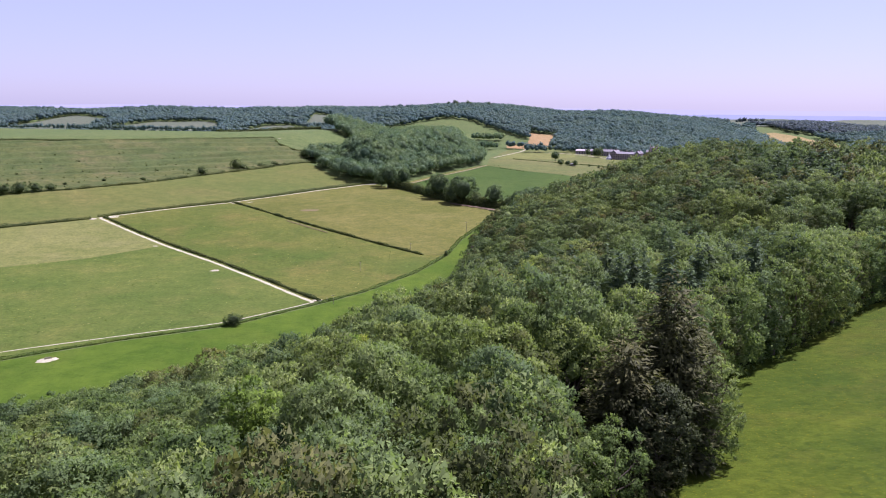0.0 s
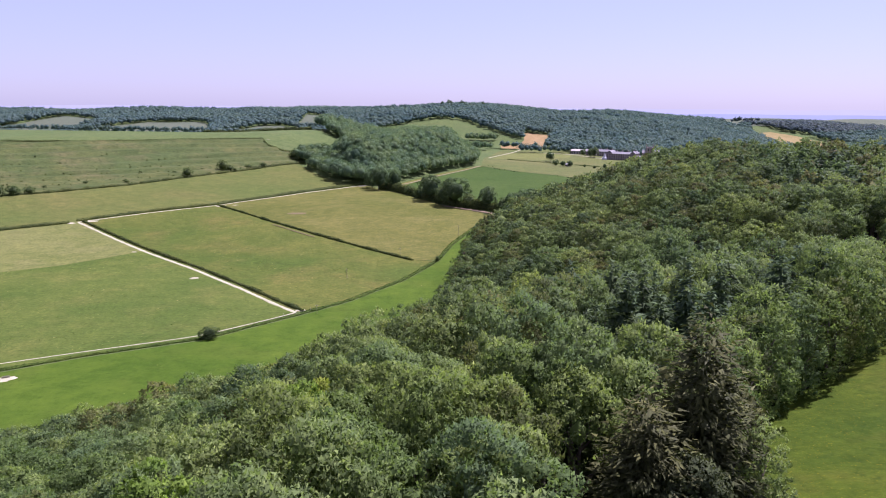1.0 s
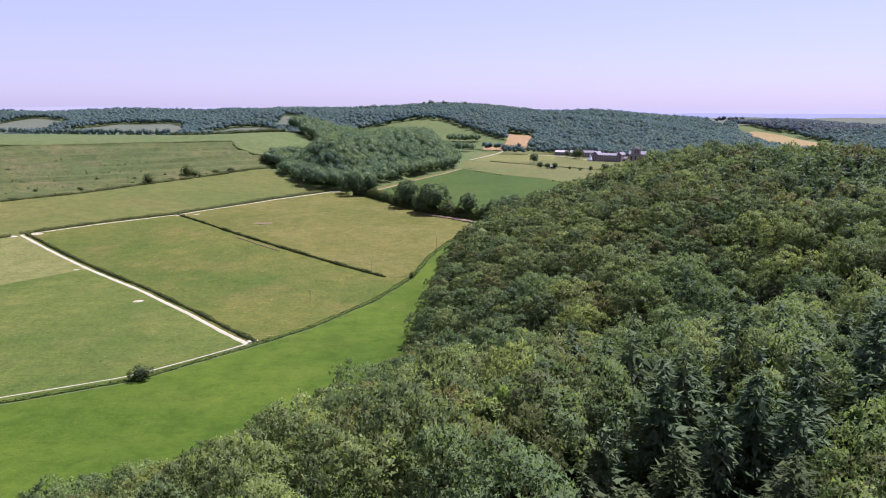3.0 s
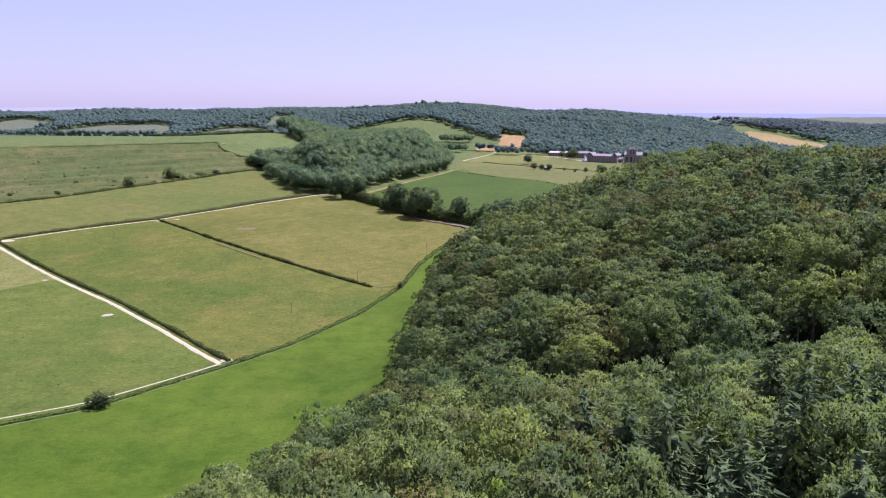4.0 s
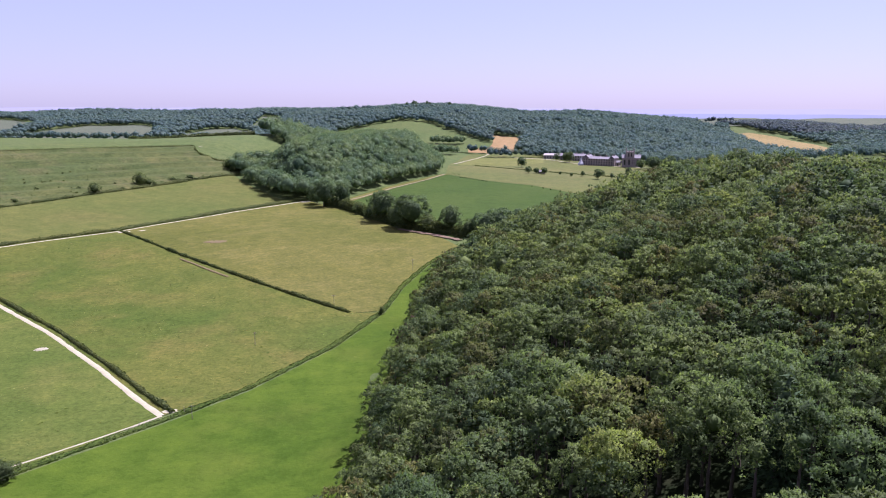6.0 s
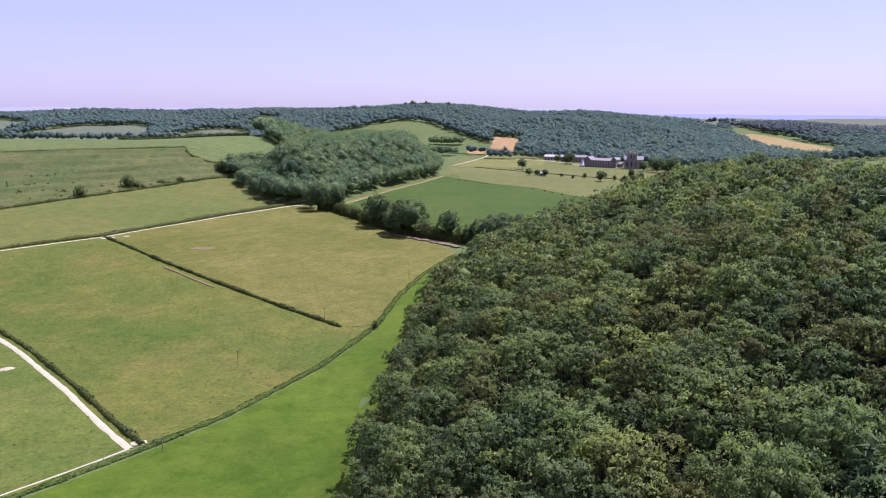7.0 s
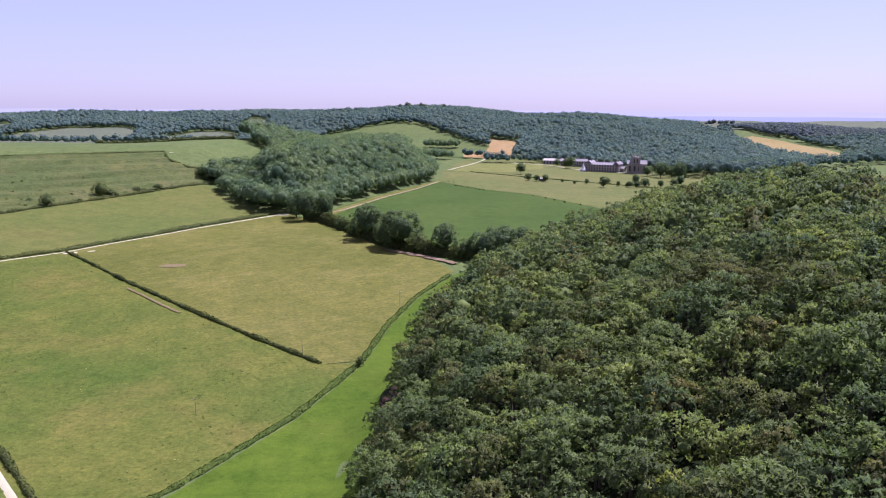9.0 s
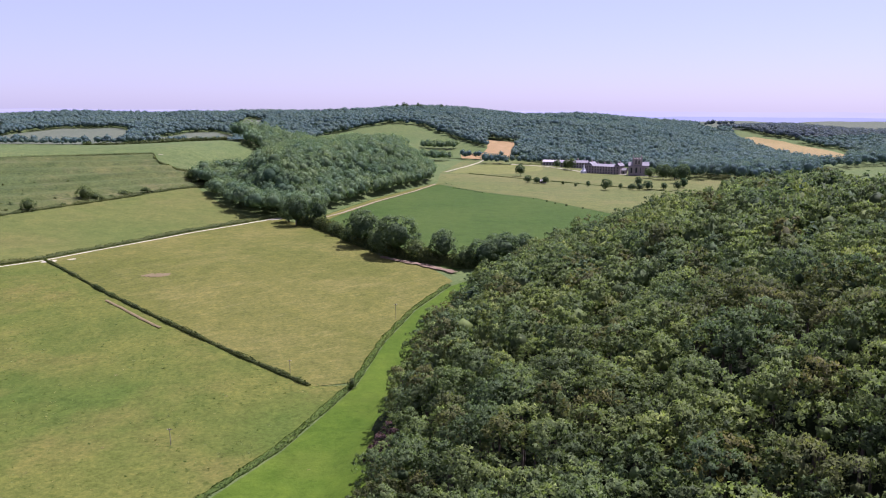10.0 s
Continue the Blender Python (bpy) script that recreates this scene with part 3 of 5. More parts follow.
# ---- fields and tracks ----
CROSS, TRACK_END, HEDGE_T, ROAD_END, HEDGE_END = (-208, 474), (-49, 293), (-143, 535), (-57, 662), (-8, 386)
TRACK = [CROSS, (-169, 430), (-144, 403), (-107, 365), (-78, 330), (-59, 305), TRACK_END]
ROAD = [CROSS, (-177, 505), HEDGE_T, (-98, 608), ROAD_END]
LANE = [(-260, 135), (-175, 200), (-130, 222), (-104, 242), (-73, 260.5), (-48, 290), (-32, 311), (-12.5, 348), (2.5, 388), (9.5, 422), (20, 455), (35, 487)]
STRIP_WEST = [(x + 1, y - 2) for x, y in LANE]
field("strip_field", STRIP_WEST + [(50, 500), (60, 480), (30, 380), (14, 300), (12, 230), (0, 205), (-84, 120), (-150, 60), (-250, -30)], G_STRIP, "bright lush green grass strip below the wood", 8)
field("west_field", [(-400, 250), (-260, 135), (-175, 200), (-130, 222), (-104, 242), (-73, 260), TRACK_END, (-59, 305), (-78, 330), (-107, 365), (-144, 403), (-171, 372), (-200, 352), (-330, 300)], G_PASTURE,
      "grazed green pasture beside the chalk track", 12)
field("pale_field", [(-330, 300), (-200, 352), (-171, 372), (-144, 403), (-169, 430), CROSS, (-252, 446), (-420, 330)], G_PALE, "pale yellow-green grass ley", 12)
field("middle_field", [TRACK_END, (-32, 311), (-12.5, 348), (2, 386), HEDGE_END, (-33, 410), (-61, 440), (-97.5, 480), HEDGE_T, (-177, 505), CROSS, (-169, 430), (-144, 403), (-107, 365), (-78, 330)], G_PASTURE_B,
      "grazed green pasture with brown worn patches and tufts", 10)
field("hay_field", [HEDGE_END, (2.5, 388), (9.5, 422), (20, 455), (37, 492), (30, 512), (8, 536), (-3, 563), (-31, 626), ROAD_END, (-98, 608), HEDGE_T, (-97.5, 480), (-61, 440), (-33, 410)], G_HAY,
      "mown yellowish hay field with pale swathes", 10)
field("band_field", [(-420, 330), (-252, 446), CROSS, (-177, 505), HEDGE_T, (-98, 608), ROAD_END, (-75, 656), (-100, 690), (-124, 730), (-134, 712), (-160, 673), (-194, 625), (-221, 579), (-253, 540), (-288, 510), (-440, 400)],
      G_BAND, "smooth yellow-green grass field rising from the road", 10)
FOOT = [(-440, 400), (-288, 510), (-253, 540), (-221, 579), (-194, 625), (-160, 673), (-134, 712), (-117, 734)]
TOP = [(-520, 480), (-341, 612), (-275, 663), (-208, 725), (-163, 767), (-156, 752), (-140, 748), (-128, 753)]


def terraces(x, y):
    """Old cultivation terraces: low steps along the slope, fading out towards its foot and top."""
    q = (x + 147) * -0.70 + (y - 547) * 0.71 + 3 * math.sin(x / 37) + 2 * math.sin(y / 23)
    u = (q / 11.0) % 1
    return 0.2 + 1.7 * (u * 4 if u < 0.25 else (1 - u) / 0.75) * float(ss(q, 84, 104) * (1 - ss(q, 168, 190)))


field("rough_pasture", FOOT + TOP[::-1], G_ROUGH, "rough chalk pasture with old terraces and scrub", 2.6, relief=terraces)
for q in (96, 103, 111, 118, 126, 133, 141, 150, 158):
    line = [(-147 - 0.70 * w + 0.71 * s, 547 + 0.71 * w + 0.70 * s) for s in range(-180, 170, 6) for w in [q + 2.5 * math.sin(s / 31 + q) + 1.5 * math.sin(s / 13)]]
    line = [p for p in line if float(edge_distance(*p, FOOT + TOP[::-1])) > 4]
    if len(line) > 5:
        hedge(line, 1.5, 0.55, "low dark turf bank along the pasture slope", L_BANK, 5, 0.5, 3.0, 0.5, "turf bank", 0.35)
field("plateau_field", TOP + [(-119, 777), (-103, 813), (-91, 860), (-180, 1000), (-700, 1000), (-800, 700)], G_TOP, "smooth green field on the hilltop", 14)
field("crop_field", [(-34, 675), (-8, 758), (40, 872), (50, 882), (86, 812), (120, 770), (150, 690), (180, 620), (200, 575), (110, 560), (62, 530), (40, 510), (10, 545), (-6, 580), (-28, 632)], G_CROP, "dark green growing crop field", 14)
field("field_margin", [(-36, 655), (-30, 683), (-6, 758), (46, 885), (56, 888), (46, 868), (0, 748), (-22, 680), (-30, 650)], G_HAY, "pale grass margin along the wood", 10, 0.3)
PALE_EARTH = plain("pale_dusty_earth", (0.15, 0.125, 0.075), (0.20, 0.17, 0.11), 0.3, 0.9, 0.1)
lane("track", [(-31, 668), (-21, 690), (-1, 750), (30, 826), (49, 884)], 2.0, PALE_EARTH, "pale worn farm track along the wood", 0.5)
field("park", [(50, 886), (86, 815), (120, 773), (150, 694), (200, 580), (420, 640), (420, 900), (330, 1010), (250, 1030), (180, 1150), (100, 1200), (60, 1010)], G_PARK, "pale mown parkland in the valley", 20)
field("meadow", [(10, 62), (14, 71), (21, 75), (24, 78), (30, 90), (36, 101), (46.5, 110), (58.5, 120), (78, 143), (110, 157), (200, 157), (330, 60), (300, -150), (30, -150), (10, -20)], G_MEADOW, "grass meadow sprinkled with yellow flowers", 5, 0.25, "meadow")
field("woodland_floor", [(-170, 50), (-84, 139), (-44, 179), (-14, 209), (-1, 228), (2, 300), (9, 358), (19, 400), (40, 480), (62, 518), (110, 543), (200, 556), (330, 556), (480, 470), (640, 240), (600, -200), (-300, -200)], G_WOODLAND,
      "leaf-strewn floor of the wood, darkened in colour for shade", 5, 0.1, "ground")
lane("track", TRACK, 2.3, CHALK, "white crushed chalk farm track")
lane("track", [TRACK_END, (-56, 284), (-66, 273), (-75, 263), (-105, 246), (-125, 234), (-140, 224), (-180, 200), (-260, 140)], 0.8, CHALK, "narrow white chalk track beside a hedge")
lane("track", ROAD, 1.9, CHALK, "pale chalk farm road between hedges")

# ---- hedges ----
side = lambda line, d: [(x + d * 0.72, y + d * 0.69) for x, y in line]
hedge(side(TRACK, 3.0), 1.5, 1.2, "low dark hawthorn hedge beside the chalk track", per_metre=14)
hedge([(x - 2.2, y + 3.6) for x, y in ROAD], 3.6, 1.6, "dense dark hedge along the farm road")
hedge([(-420, 322), (-252, 443), (-212, 471)], 4.2, 1.8, "dense dark hedge along the field edge")
hedge([HEDGE_T, (-97.5, 480), (-61, 440), (-33, 410), (-9.5, 386)], 1.35, 1.2, "dark straight hedge between two fields")
hedge(LANE, 2.1, 0.55, "low grassy hedge along the green strip", L_VERGE, 26, 0.4, uneven=0.35)
hedge(FOOT, 2.2, 1.6, "scrubby hedge at the foot of the pasture slope", uneven=0.5)
hedge(TOP, 2.2, 2.1, "dark hedge along the hilltop field", uneven=0.15)

# ---- trees ----
for key, leaf, rad, lobes, count, size in (("beech_a", L_BEECH, 4.0, 17, 4800, 0.235), ("beech_b", L_BEECH, 3.5, 14, 4300, 0.235), ("ash_a", L_ASH, 3.4, 17, 4300, 0.225), ("ash_b", L_ASH, 4.1, 16, 4800, 0.225), ("olive_a", L_OLIVE, 3.4, 13, 4100, 0.235),
                                          ("lime_a", L_LIME, 2.9, 13, 3700, 0.235), ("rust_a", L_RUST, 2.0, 9, 2000, 0.24)):
    tree_kind(key, leaf, lambda r, a=rad, b=lobes, c=count, d=size: broad_crown(r, a, 5.0, 15.2, b, c, d, 0.35, 18), 0.3, 12.0)
for key, leaf, rad in (("edge_a", L_BEECH, 3.9), ("edge_b", L_OLIVE, 3.5), ("edge_c", L_ASH, 3.6)):
    tree_kind(key, leaf, lambda r, a=rad: broad_crown(r, a, -1.2, 15.0, 26, 6400, 0.25, 0.9, 18), 0.34, 12.0)
tree_kind("dark_a", L_BROWN, lambda r: fir_crown(r, 5.6, 1.0, 16.0, 14, 13000, 0.3, 0.34, 0.06), 0.4, 11.0)
tree_kind("dark_b", L_BROWN, lambda r: broad_crown(r, 4.4, 0.2, 15.0, 26, 7000, 0.3, 0.8, 12), 0.36, 12.0)
tree_kind("copper_a", L_COPPER, lambda r: broad_crown(r, 3.2, 0.5, 13.0, 16, 2200, 0.4, 0.7, 16), 0.3, 11.0)
tree_kind("fir_a", L_FIR, lambda r: fir_crown(r, 4.9, 1.0, 15.4, 13, 7600, 0.33, 0.6), 0.3, 10.0)
tree_kind("fir_b", L_FIR, lambda r: fir_crown(r, 4.3, 1.5, 15.4, 15, 7000, 0.32, 0.62, 0.24), 0.3, 10.0)

RIDE = [(14, 179), (29, 176.5), (45, 176), (56, 173), (110, 169), (150, 169), (150, 183), (110, 182), (56, 186), (45, 189), (29, 190), (14, 192)]
MEADOW_CLEAR = [(8, 55), (12, 65), (21, 71), (25, 74), (31, 87), (37, 98), (47, 107), (59, 117), (79, 140), (110, 154), (205, 154), (340, 60), (300, -160), (24, -160), (6, -20)]
WOOD = [(-170, 60), (-84, 137), (-61, 158), (-40, 173), (-24, 187), (-9, 204), (1, 226), (4, 260), (8, 300), (11, 318), (14, 332), (14.5, 346), (15, 358), (24, 400), (40, 438), (68, 486), (118, 524), (200, 545), (330, 550), (480, 470), (520, 240), (120, 30), (60, 20), (-60, 20)]
MEADOW_EDGE = resample([(29, 88), (36, 101), (46, 110.5), (58, 120.5), (78, 144), (108, 158)], 5.6)[0]
wx, wy = scatter(WOOD, 5.2, rng, 0.36)
clear = inside(wx, wy, RIDE) | inside(wx, wy, MEADOW_CLEAR) | (np.hypot(wx, wy) < 30) | (np.hypot(wx - 22.3, wy - 73) < 6) | (np.hypot(wx - 17, wy - 69) < 5.5) | (wx > 0.6 * wy + 45)
clear |= np.min(np.hypot(wx[:, None] - MEADOW_EDGE[:, 0], wy[:, None] - MEADOW_EDGE[:, 1]), axis=1) < 3.6
clear |= (wx > 175) | ((wy > 470) & (wx > 130))
wx, wy = wx[~clear], wy[~clear]
order = np.argsort(wy)
wx, wy = wx[order], wy[order]
first = np.where((wy > 36) & (wx > -1.1 * wy) & (wx < 80))[0][:285]
rest = np.setdiff1d(np.arange(len(wx)), first)
words = {"beech_a": "leafy green beech tree in the hillside wood", "beech_b": "rounded mid-green beech tree in the hillside wood", "ash_a": "pale green ash tree in the hillside wood", "ash_b": "broad pale green ash tree in the hillside wood", "lime_a": "bright yellow-green tree in the hillside wood",
         "edge_c": "pale ash clothed to the ground at the wood's edge", "fir_b": "slender dark conifer among broadleaf trees",
         "olive_a": "olive-brown green tree in the hillside wood", "fir_a": "dark green conifer in the hillside wood",
         "edge_a": "green beech clothed to the ground at the wood's edge", "edge_b": "olive-green tree clothed to the ground at the wood's edge"}


def stature(x, y):
    """How tall the wood stands here: high on the near ridge, lower down the far flank."""
    return 0.85 + 0.25 * ss(x, -34, 2) - 0.14 * ss(y, 122, 155) - 0.11 * ss(y, 190, 215) * (1 - ss(x, 65, 100))


def conifers(x, y):
    """The share of conifers in the wood."""
    x, y = np.asarray(x, float), np.asarray(y, float)
    block = ss(x, 12, 17) * (1 - ss(x, 36, 42)) * ss(y, 83, 88) * (1 - ss(y, 108, 116))
    north = 0.7 * ss(x, 22, 28) * (1 - ss(x, 60, 70)) * ss(y, 108, 116) * (1 - ss(y, 140, 150))
    crest = ss(x, 88, 96) * ss(y, 190, 200) * (1 - ss(y, 290, 305)) * (0.5 + 0.4 * np.sin(y / 9.0 + x / 14.0))
    crest = np.maximum(crest, 0.6 * np.maximum(ss(14 - np.hypot(x - 106, y - 332), 0, 5), ss(13 - np.hypot(x - 128, y - 382), 0, 5)))
    return np.maximum(np.maximum(0.88 * block, north), np.maximum(crest, 0.015))


for x, y in zip(wx[first], wy[first]):
    fir = random.random() < float(conifers(x, y))
    u = random.random()
    key = ("fir_a" if u < 0.6 else "fir_b") if fir else ("beech_a" if u < 0.22 else "beech_b" if u < 0.44 else "ash_a" if u < 0.66 else "ash_b" if u < 0.87 else "olive_a" if u < 0.95 else "lime_a")
    if float(edge_distance(x, y, MEADOW_CLEAR)) > -5 or float(edge_distance(x, y, WOOD)) < 5:
        key = "edge_a" if u < 0.4 else "edge_c" if u < 0.75 else "edge_b"
    plant(key, x, y, random.uniform(0.84, 1.1), random.uniform(0, 360), words[key], "trees of the hillside wood", tall=random.uniform(0.9, 1.08) * float(stature(x, y)) * (0.86 if fir else 0.98))
for k, (x, y) in enumerate(MEADOW_EDGE):
    key = ("edge_c", "edge_a", "edge_b", "edge_a", "edge_c")[k % 5]
    plant(key, x + random.uniform(-0.6, 0.6), y + random.uniform(-0.6, 0.6), random.uniform(0.92, 1.12), k * 77, words[key], "trees of the hillside wood", tall=random.uniform(0.88, 1.02))
for x, y, key, size, tall in ((22.3, 73.0, "dark_a", 1.0, 1.2), (16.8, 68.5, "dark_a", 0.95, 0.98), (19.5, 67.0, "dark_b", 0.72, 1.0), (25.0, 77.5, "dark_b", 0.9, 1.0)):
    plant(key, x, y, size, x * 40, "dark brownish-green conifer at the meadow's edge" if key == "dark_a" else "dark brown-leaved tree at the meadow's edge", "trees of the hillside wood", tall=tall)
plant("edge_c", 26.5, 72.0, 0.72, 30, "small bright green tree beside dark conifers", "trees of the hillside wood", tall=1.0)
for x, y in ((14.5, 61.5), (11.0, 58.5)):
    plant("edge_a", x, y, 0.7, x * 50, words["edge_a"], "trees of the hillside wood", tall=0.85)
for x, y, key, size in ((-18.4, 93.0, "rust_a", 0.95), (-12.1, 81.4, "rust_a", 0.95), (-10.7, 84.6, "lime_a", 1.0), (-10.0, 90.0, "lime_a", 0.95), (13.9, 122.1, "lime_a", 1.0)):
    plant(key, x, y, size, x * 40, "small rust-red dying tree among green ones" if key == "rust_a" else "bright yellow-green tree among darker ones", "trees of the hillside wood", tall=1.06)
for x, y in ((11, 317), (13, 321)):
    plant("copper_a", x, y, 0.8, x * 9, "dark purple copper beech at the wood's edge", "trees of the hillside wood")
r2 = np.random.default_rng(21)
near_crowns = [broad_crown(r2, a, 6.0, 15.2, 14, 2300, 0.255, 0.3, 15) for a in (3.2, 3.5, 3.8, 4.2)]
mid_crowns = [broad_crown(r2, a, 6.5, 15.2, 13, 1100, 0.36, 0.25, 14) for a in (2.9, 3.3, 3.5, 3.7, 3.9, 4.1, 3.4, 4.5)]
mid_firs = [fir_crown(r2, a, 2.5, 16, 10, 2000, 0.42) for a in (3.7, 4.2)]
back_crowns = [broad_crown(r2, a, 6.0, 15.2, 12, 520, 0.52, 0.3, 10, 0.55) for a in (3.2, 3.5, 3.8, 4.1, 4.5)]
back_firs = [fir_crown(r2, 3.5, 2.5, 16, 9, 460, 0.7, 0.6)]


def wood(name, label, templates, x, y, material, lo=0.8, hi=1.15, seed=3, tall=None):
    r = np.random.default_rng(seed)
    high = r.uniform(0.88, 1.1, len(x)) * (1.0 if tall is None else tall)
    tint = r.uniform(0, 1, len(x))
    tint = np.where((np.hypot(x - 81, (y - 303) * 0.7) < 13) & (r.uniform(size=len(x)) < 0.7), 0.12 * tint, tint)  # an olive-brown stand
    v, f, n, t = merged(templates, x, y, r.uniform(lo, hi, len(x)), high, tint, r)
    return tagged(new(name, mesh_of(name, v, f, [material], tint=t, smooth=True, normals=n)), label, "wood", kind="stuff")


ox, oy = wx[rest], wy[rest]
fringe = ((edge_distance(ox, oy, WOOD) < 5) & (oy < 460) & (ox < 60)) | (edge_distance(ox, oy, MEADOW_CLEAR) > -6)
edge_crowns = [broad_crown(r2, a, 0.3, 15.0, 18, 2300, 0.33, 0.8, 15) for a in (3.2, 3.5, 3.8)]
wood("wood_fringe", "trees clothed to the ground along the wood's foot", edge_crowns, ox[fringe], oy[fringe], L_WOOD, 0.84, 1.05, 6, stature(ox[fringe], oy[fringe]) * 0.95)
ox, oy = ox[~fringe], oy[~fringe]
deep = (oy > 330) | (ox > 105)
fir = np.random.default_rng(8).uniform(size=len(ox)) < conifers(ox, oy)
for name, label, templates, pick, material, seed in (
        ("ridge_side_wood", "dense mixed broadleaf wood on the near ridge", near_crowns, ~deep & ~fir & (oy < 200), L_RIDGE, 15), ("hillside_wood", "dense mixed broadleaf wood covering the hillside", mid_crowns, ~deep & ~fir & (oy >= 200), L_WOOD, 3), ("hillside_conifers", "dark conifers standing among the broadleaf wood", mid_firs, ~deep & fir, L_FIRWOOD, 13),
        ("hillcrest_wood", "dense mixed wood along the crest of the hill", back_crowns, deep & ~fir, L_WOOD, 4), ("hillcrest_conifers", "dark conifers along the crest of the hill", back_firs, deep & fir, L_FIRWOOD, 14)):
    wood(name, label, templates, ox[pick], oy[pick], material, 0.84, 1.18, seed, stature(ox[pick], oy[pick]) * (0.98 if fir[pick].all() else 1.0))
a = np.arange(5) * 2 * np.pi / 5
rings = [np.stack([w * np.cos(a) + lean, w * np.sin(a), np.full(5, h)], 1) for w, h, lean in ((0.42, -0.5, 0), (0.28, 1.0, 0.05), (0.2, 6.0, 0.25), (0.08, 11.0, 0.1))]
i, j = np.arange(5), (np.arange(5) + 1) % 5
tube = np.concatenate([np.concatenate([np.stack([i, j, j + 5], 1), np.stack([i, j + 5, i + 5], 1)]) + 5 * q for q in range(3)])
bole = (np.vstack(rings), tube, np.tile(np.stack([np.cos(a), np.sin(a), 0 * a], 1), (4, 1)))
wood("woodland_trunks", "grey-brown trunks standing close in the hillside wood", [bole], wx[rest], wy[rest], BARK, 0.85, 1.15, 16, stature(wx[rest], wy[rest]))
# spur wood
SPUR = [(-128, 740), (-100, 695), (-77, 658), (-58, 660), (-40, 668), (-34, 690), (-9, 764), (44, 886), (49, 940), (47, 1000), (0, 1020), (-60, 1000), (-118, 960), (-134, 905), (-128, 893), (-108, 874), (-90, 853), (-100, 822), (-116, 785), (-127, 760)]
far_crowns = [broad_crown(r2, a, 3.0, 13.5, 14, 620, 0.5, 0.5, 9, 0.68, BALL2) for a in (4.0, 4.5, 5.0, 5.5)]
sx, sy = scatter(SPUR, 6.2, rng, 0.36)
wood("spur_wood", "dark dense broadleaf wood on a valley spur", far_crowns, sx, sy, L_SPUR_HAZED, 0.85, 1.2, 5, 1.05 - 0.3 * (1 - ss(sx, -105, -75)) * (1 - ss(sy, 835, 860)))

# ---- far hills ----
dist_crowns = [broad_crown(r2, a, 3.0, 11.5, 10, 150, 0.75, 0.5, 7, 0.8, BALL1) for a in (3.9, 4.5, 5.2)]
low_crowns = [broad_crown(r2, a, 3.0, 11.5, 8, 54, 1.15, 0.5, 6, 0.86) for a in (4.6, 5.4, 6.2)]
STUBBLE = [(99, 1228), (127, 1194), (161, 1190), (194, 1347), (152, 1396), (143, 1308), (132, 1262), (103, 1275)]
HILL_FIELD = [(-113, 1542), (-49, 1611), (1, 1614), (56, 1583), (103, 1461), (120, 1398), (143, 1308), (132, 1262), (103, 1275), (99, 1228), (60, 1240), (-60, 1290), (-120, 1380)]
BARLEY = [(634, 1600), (667, 1605), (690, 1530), (690, 1460), (680, 1390), (652, 1245), (610, 1190), (572, 1200), (570, 1277), (578, 1352), (602, 1458)]
FAR_FIELDS = {"far_field_west": [(-820, 1790), (-720, 1757), (-690, 1640), (-700, 1450), (-900, 1450)], "far_field_mid": [(-618, 1724), (-521, 1716), (-437, 1569), (-400, 1400), (-640, 1400), (-660, 1560)],
              "far_field_east": [(-362, 1635), (-317, 1648), (-258, 1554), (-240, 1400), (-380, 1400)], "far_field_notch": [(-278, 1590), (-300, 1867), (-250, 1856), (-235, 1580)]}
HILLS = [(-1500, 1450), (-900, 1400), (-300, 1380), (-120, 1380), (-60, 1330), (60, 1320), (99, 1210), (165, 1180), (190, 1130), (215, 1110), (250, 1040), (330, 1000), (450, 1010), (520, 1090), (545, 1190), (548, 1277), (562, 1352), (590, 1458), (628, 1605), (700, 1800), (900, 1900), (1500, 2300), (1300, 2500), (-1500, 2500)]
hx, hy = scatter(HILLS, 6.6, rng)
hole = np.zeros(len(hx), bool)
for plan in (STUBBLE, HILL_FIELD, BARLEY, *FAR_FIELDS.values()):
    hole |= inside(hx, hy, plan)
hidden = (hy > 2150) | ((hx > 620) & (hy > 1700)) | ((hx < -330) & (hy < 1380)) | (np.abs(hx) > 0.62 * hy)
gone = np.random.default_rng(3).uniform(size=len(hx)) < 0.03
hx, hy = hx[~hole & ~hidden & ~gone], hy[~hole & ~hidden & ~gone]
front = (hy < 1480) & (hx > -150)
sparse = front | (np.random.default_rng(5).uniform(size=len(hx)) < 0.62)
hx, hy, front = hx[sparse], hy[sparse], front[sparse]
wood("valley_hangers", "woods on the hill behind the mansion, leaves tinted blue for haze", dist_crowns, hx[front], hy[front], L_FAR_HAZED, 0.72, 1.22, 9)
wood("far_woods", "woods covering the far hills, leaves tinted blue for haze", low_crowns, hx[~front], hy[~front], L_FAR_HAZED, 0.72, 1.25, 10)
field("stubble_field", STUBBLE, G_STUBBLE, "pale golden stubble field between woods", 20, 0.5)
field("hill_field", HILL_FIELD, G_TOP, "green field on the far hillside", 25, 0.6)
field("barley_field", BARLEY, G_BARLEY, "ripe yellow barley field on a far slope", 30, 0.6)
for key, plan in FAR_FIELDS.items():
    field(key, plan, G_FAR, "green field beneath the far woods, colour paled for haze", 30, 0.6)


def grove(name, label, plan, gap, templates, material, lo, hi, seed):
    x, y = scatter(plan, gap, np.random.default_rng(seed))
    return wood(name, label, templates, x, y, material, lo, hi, seed)


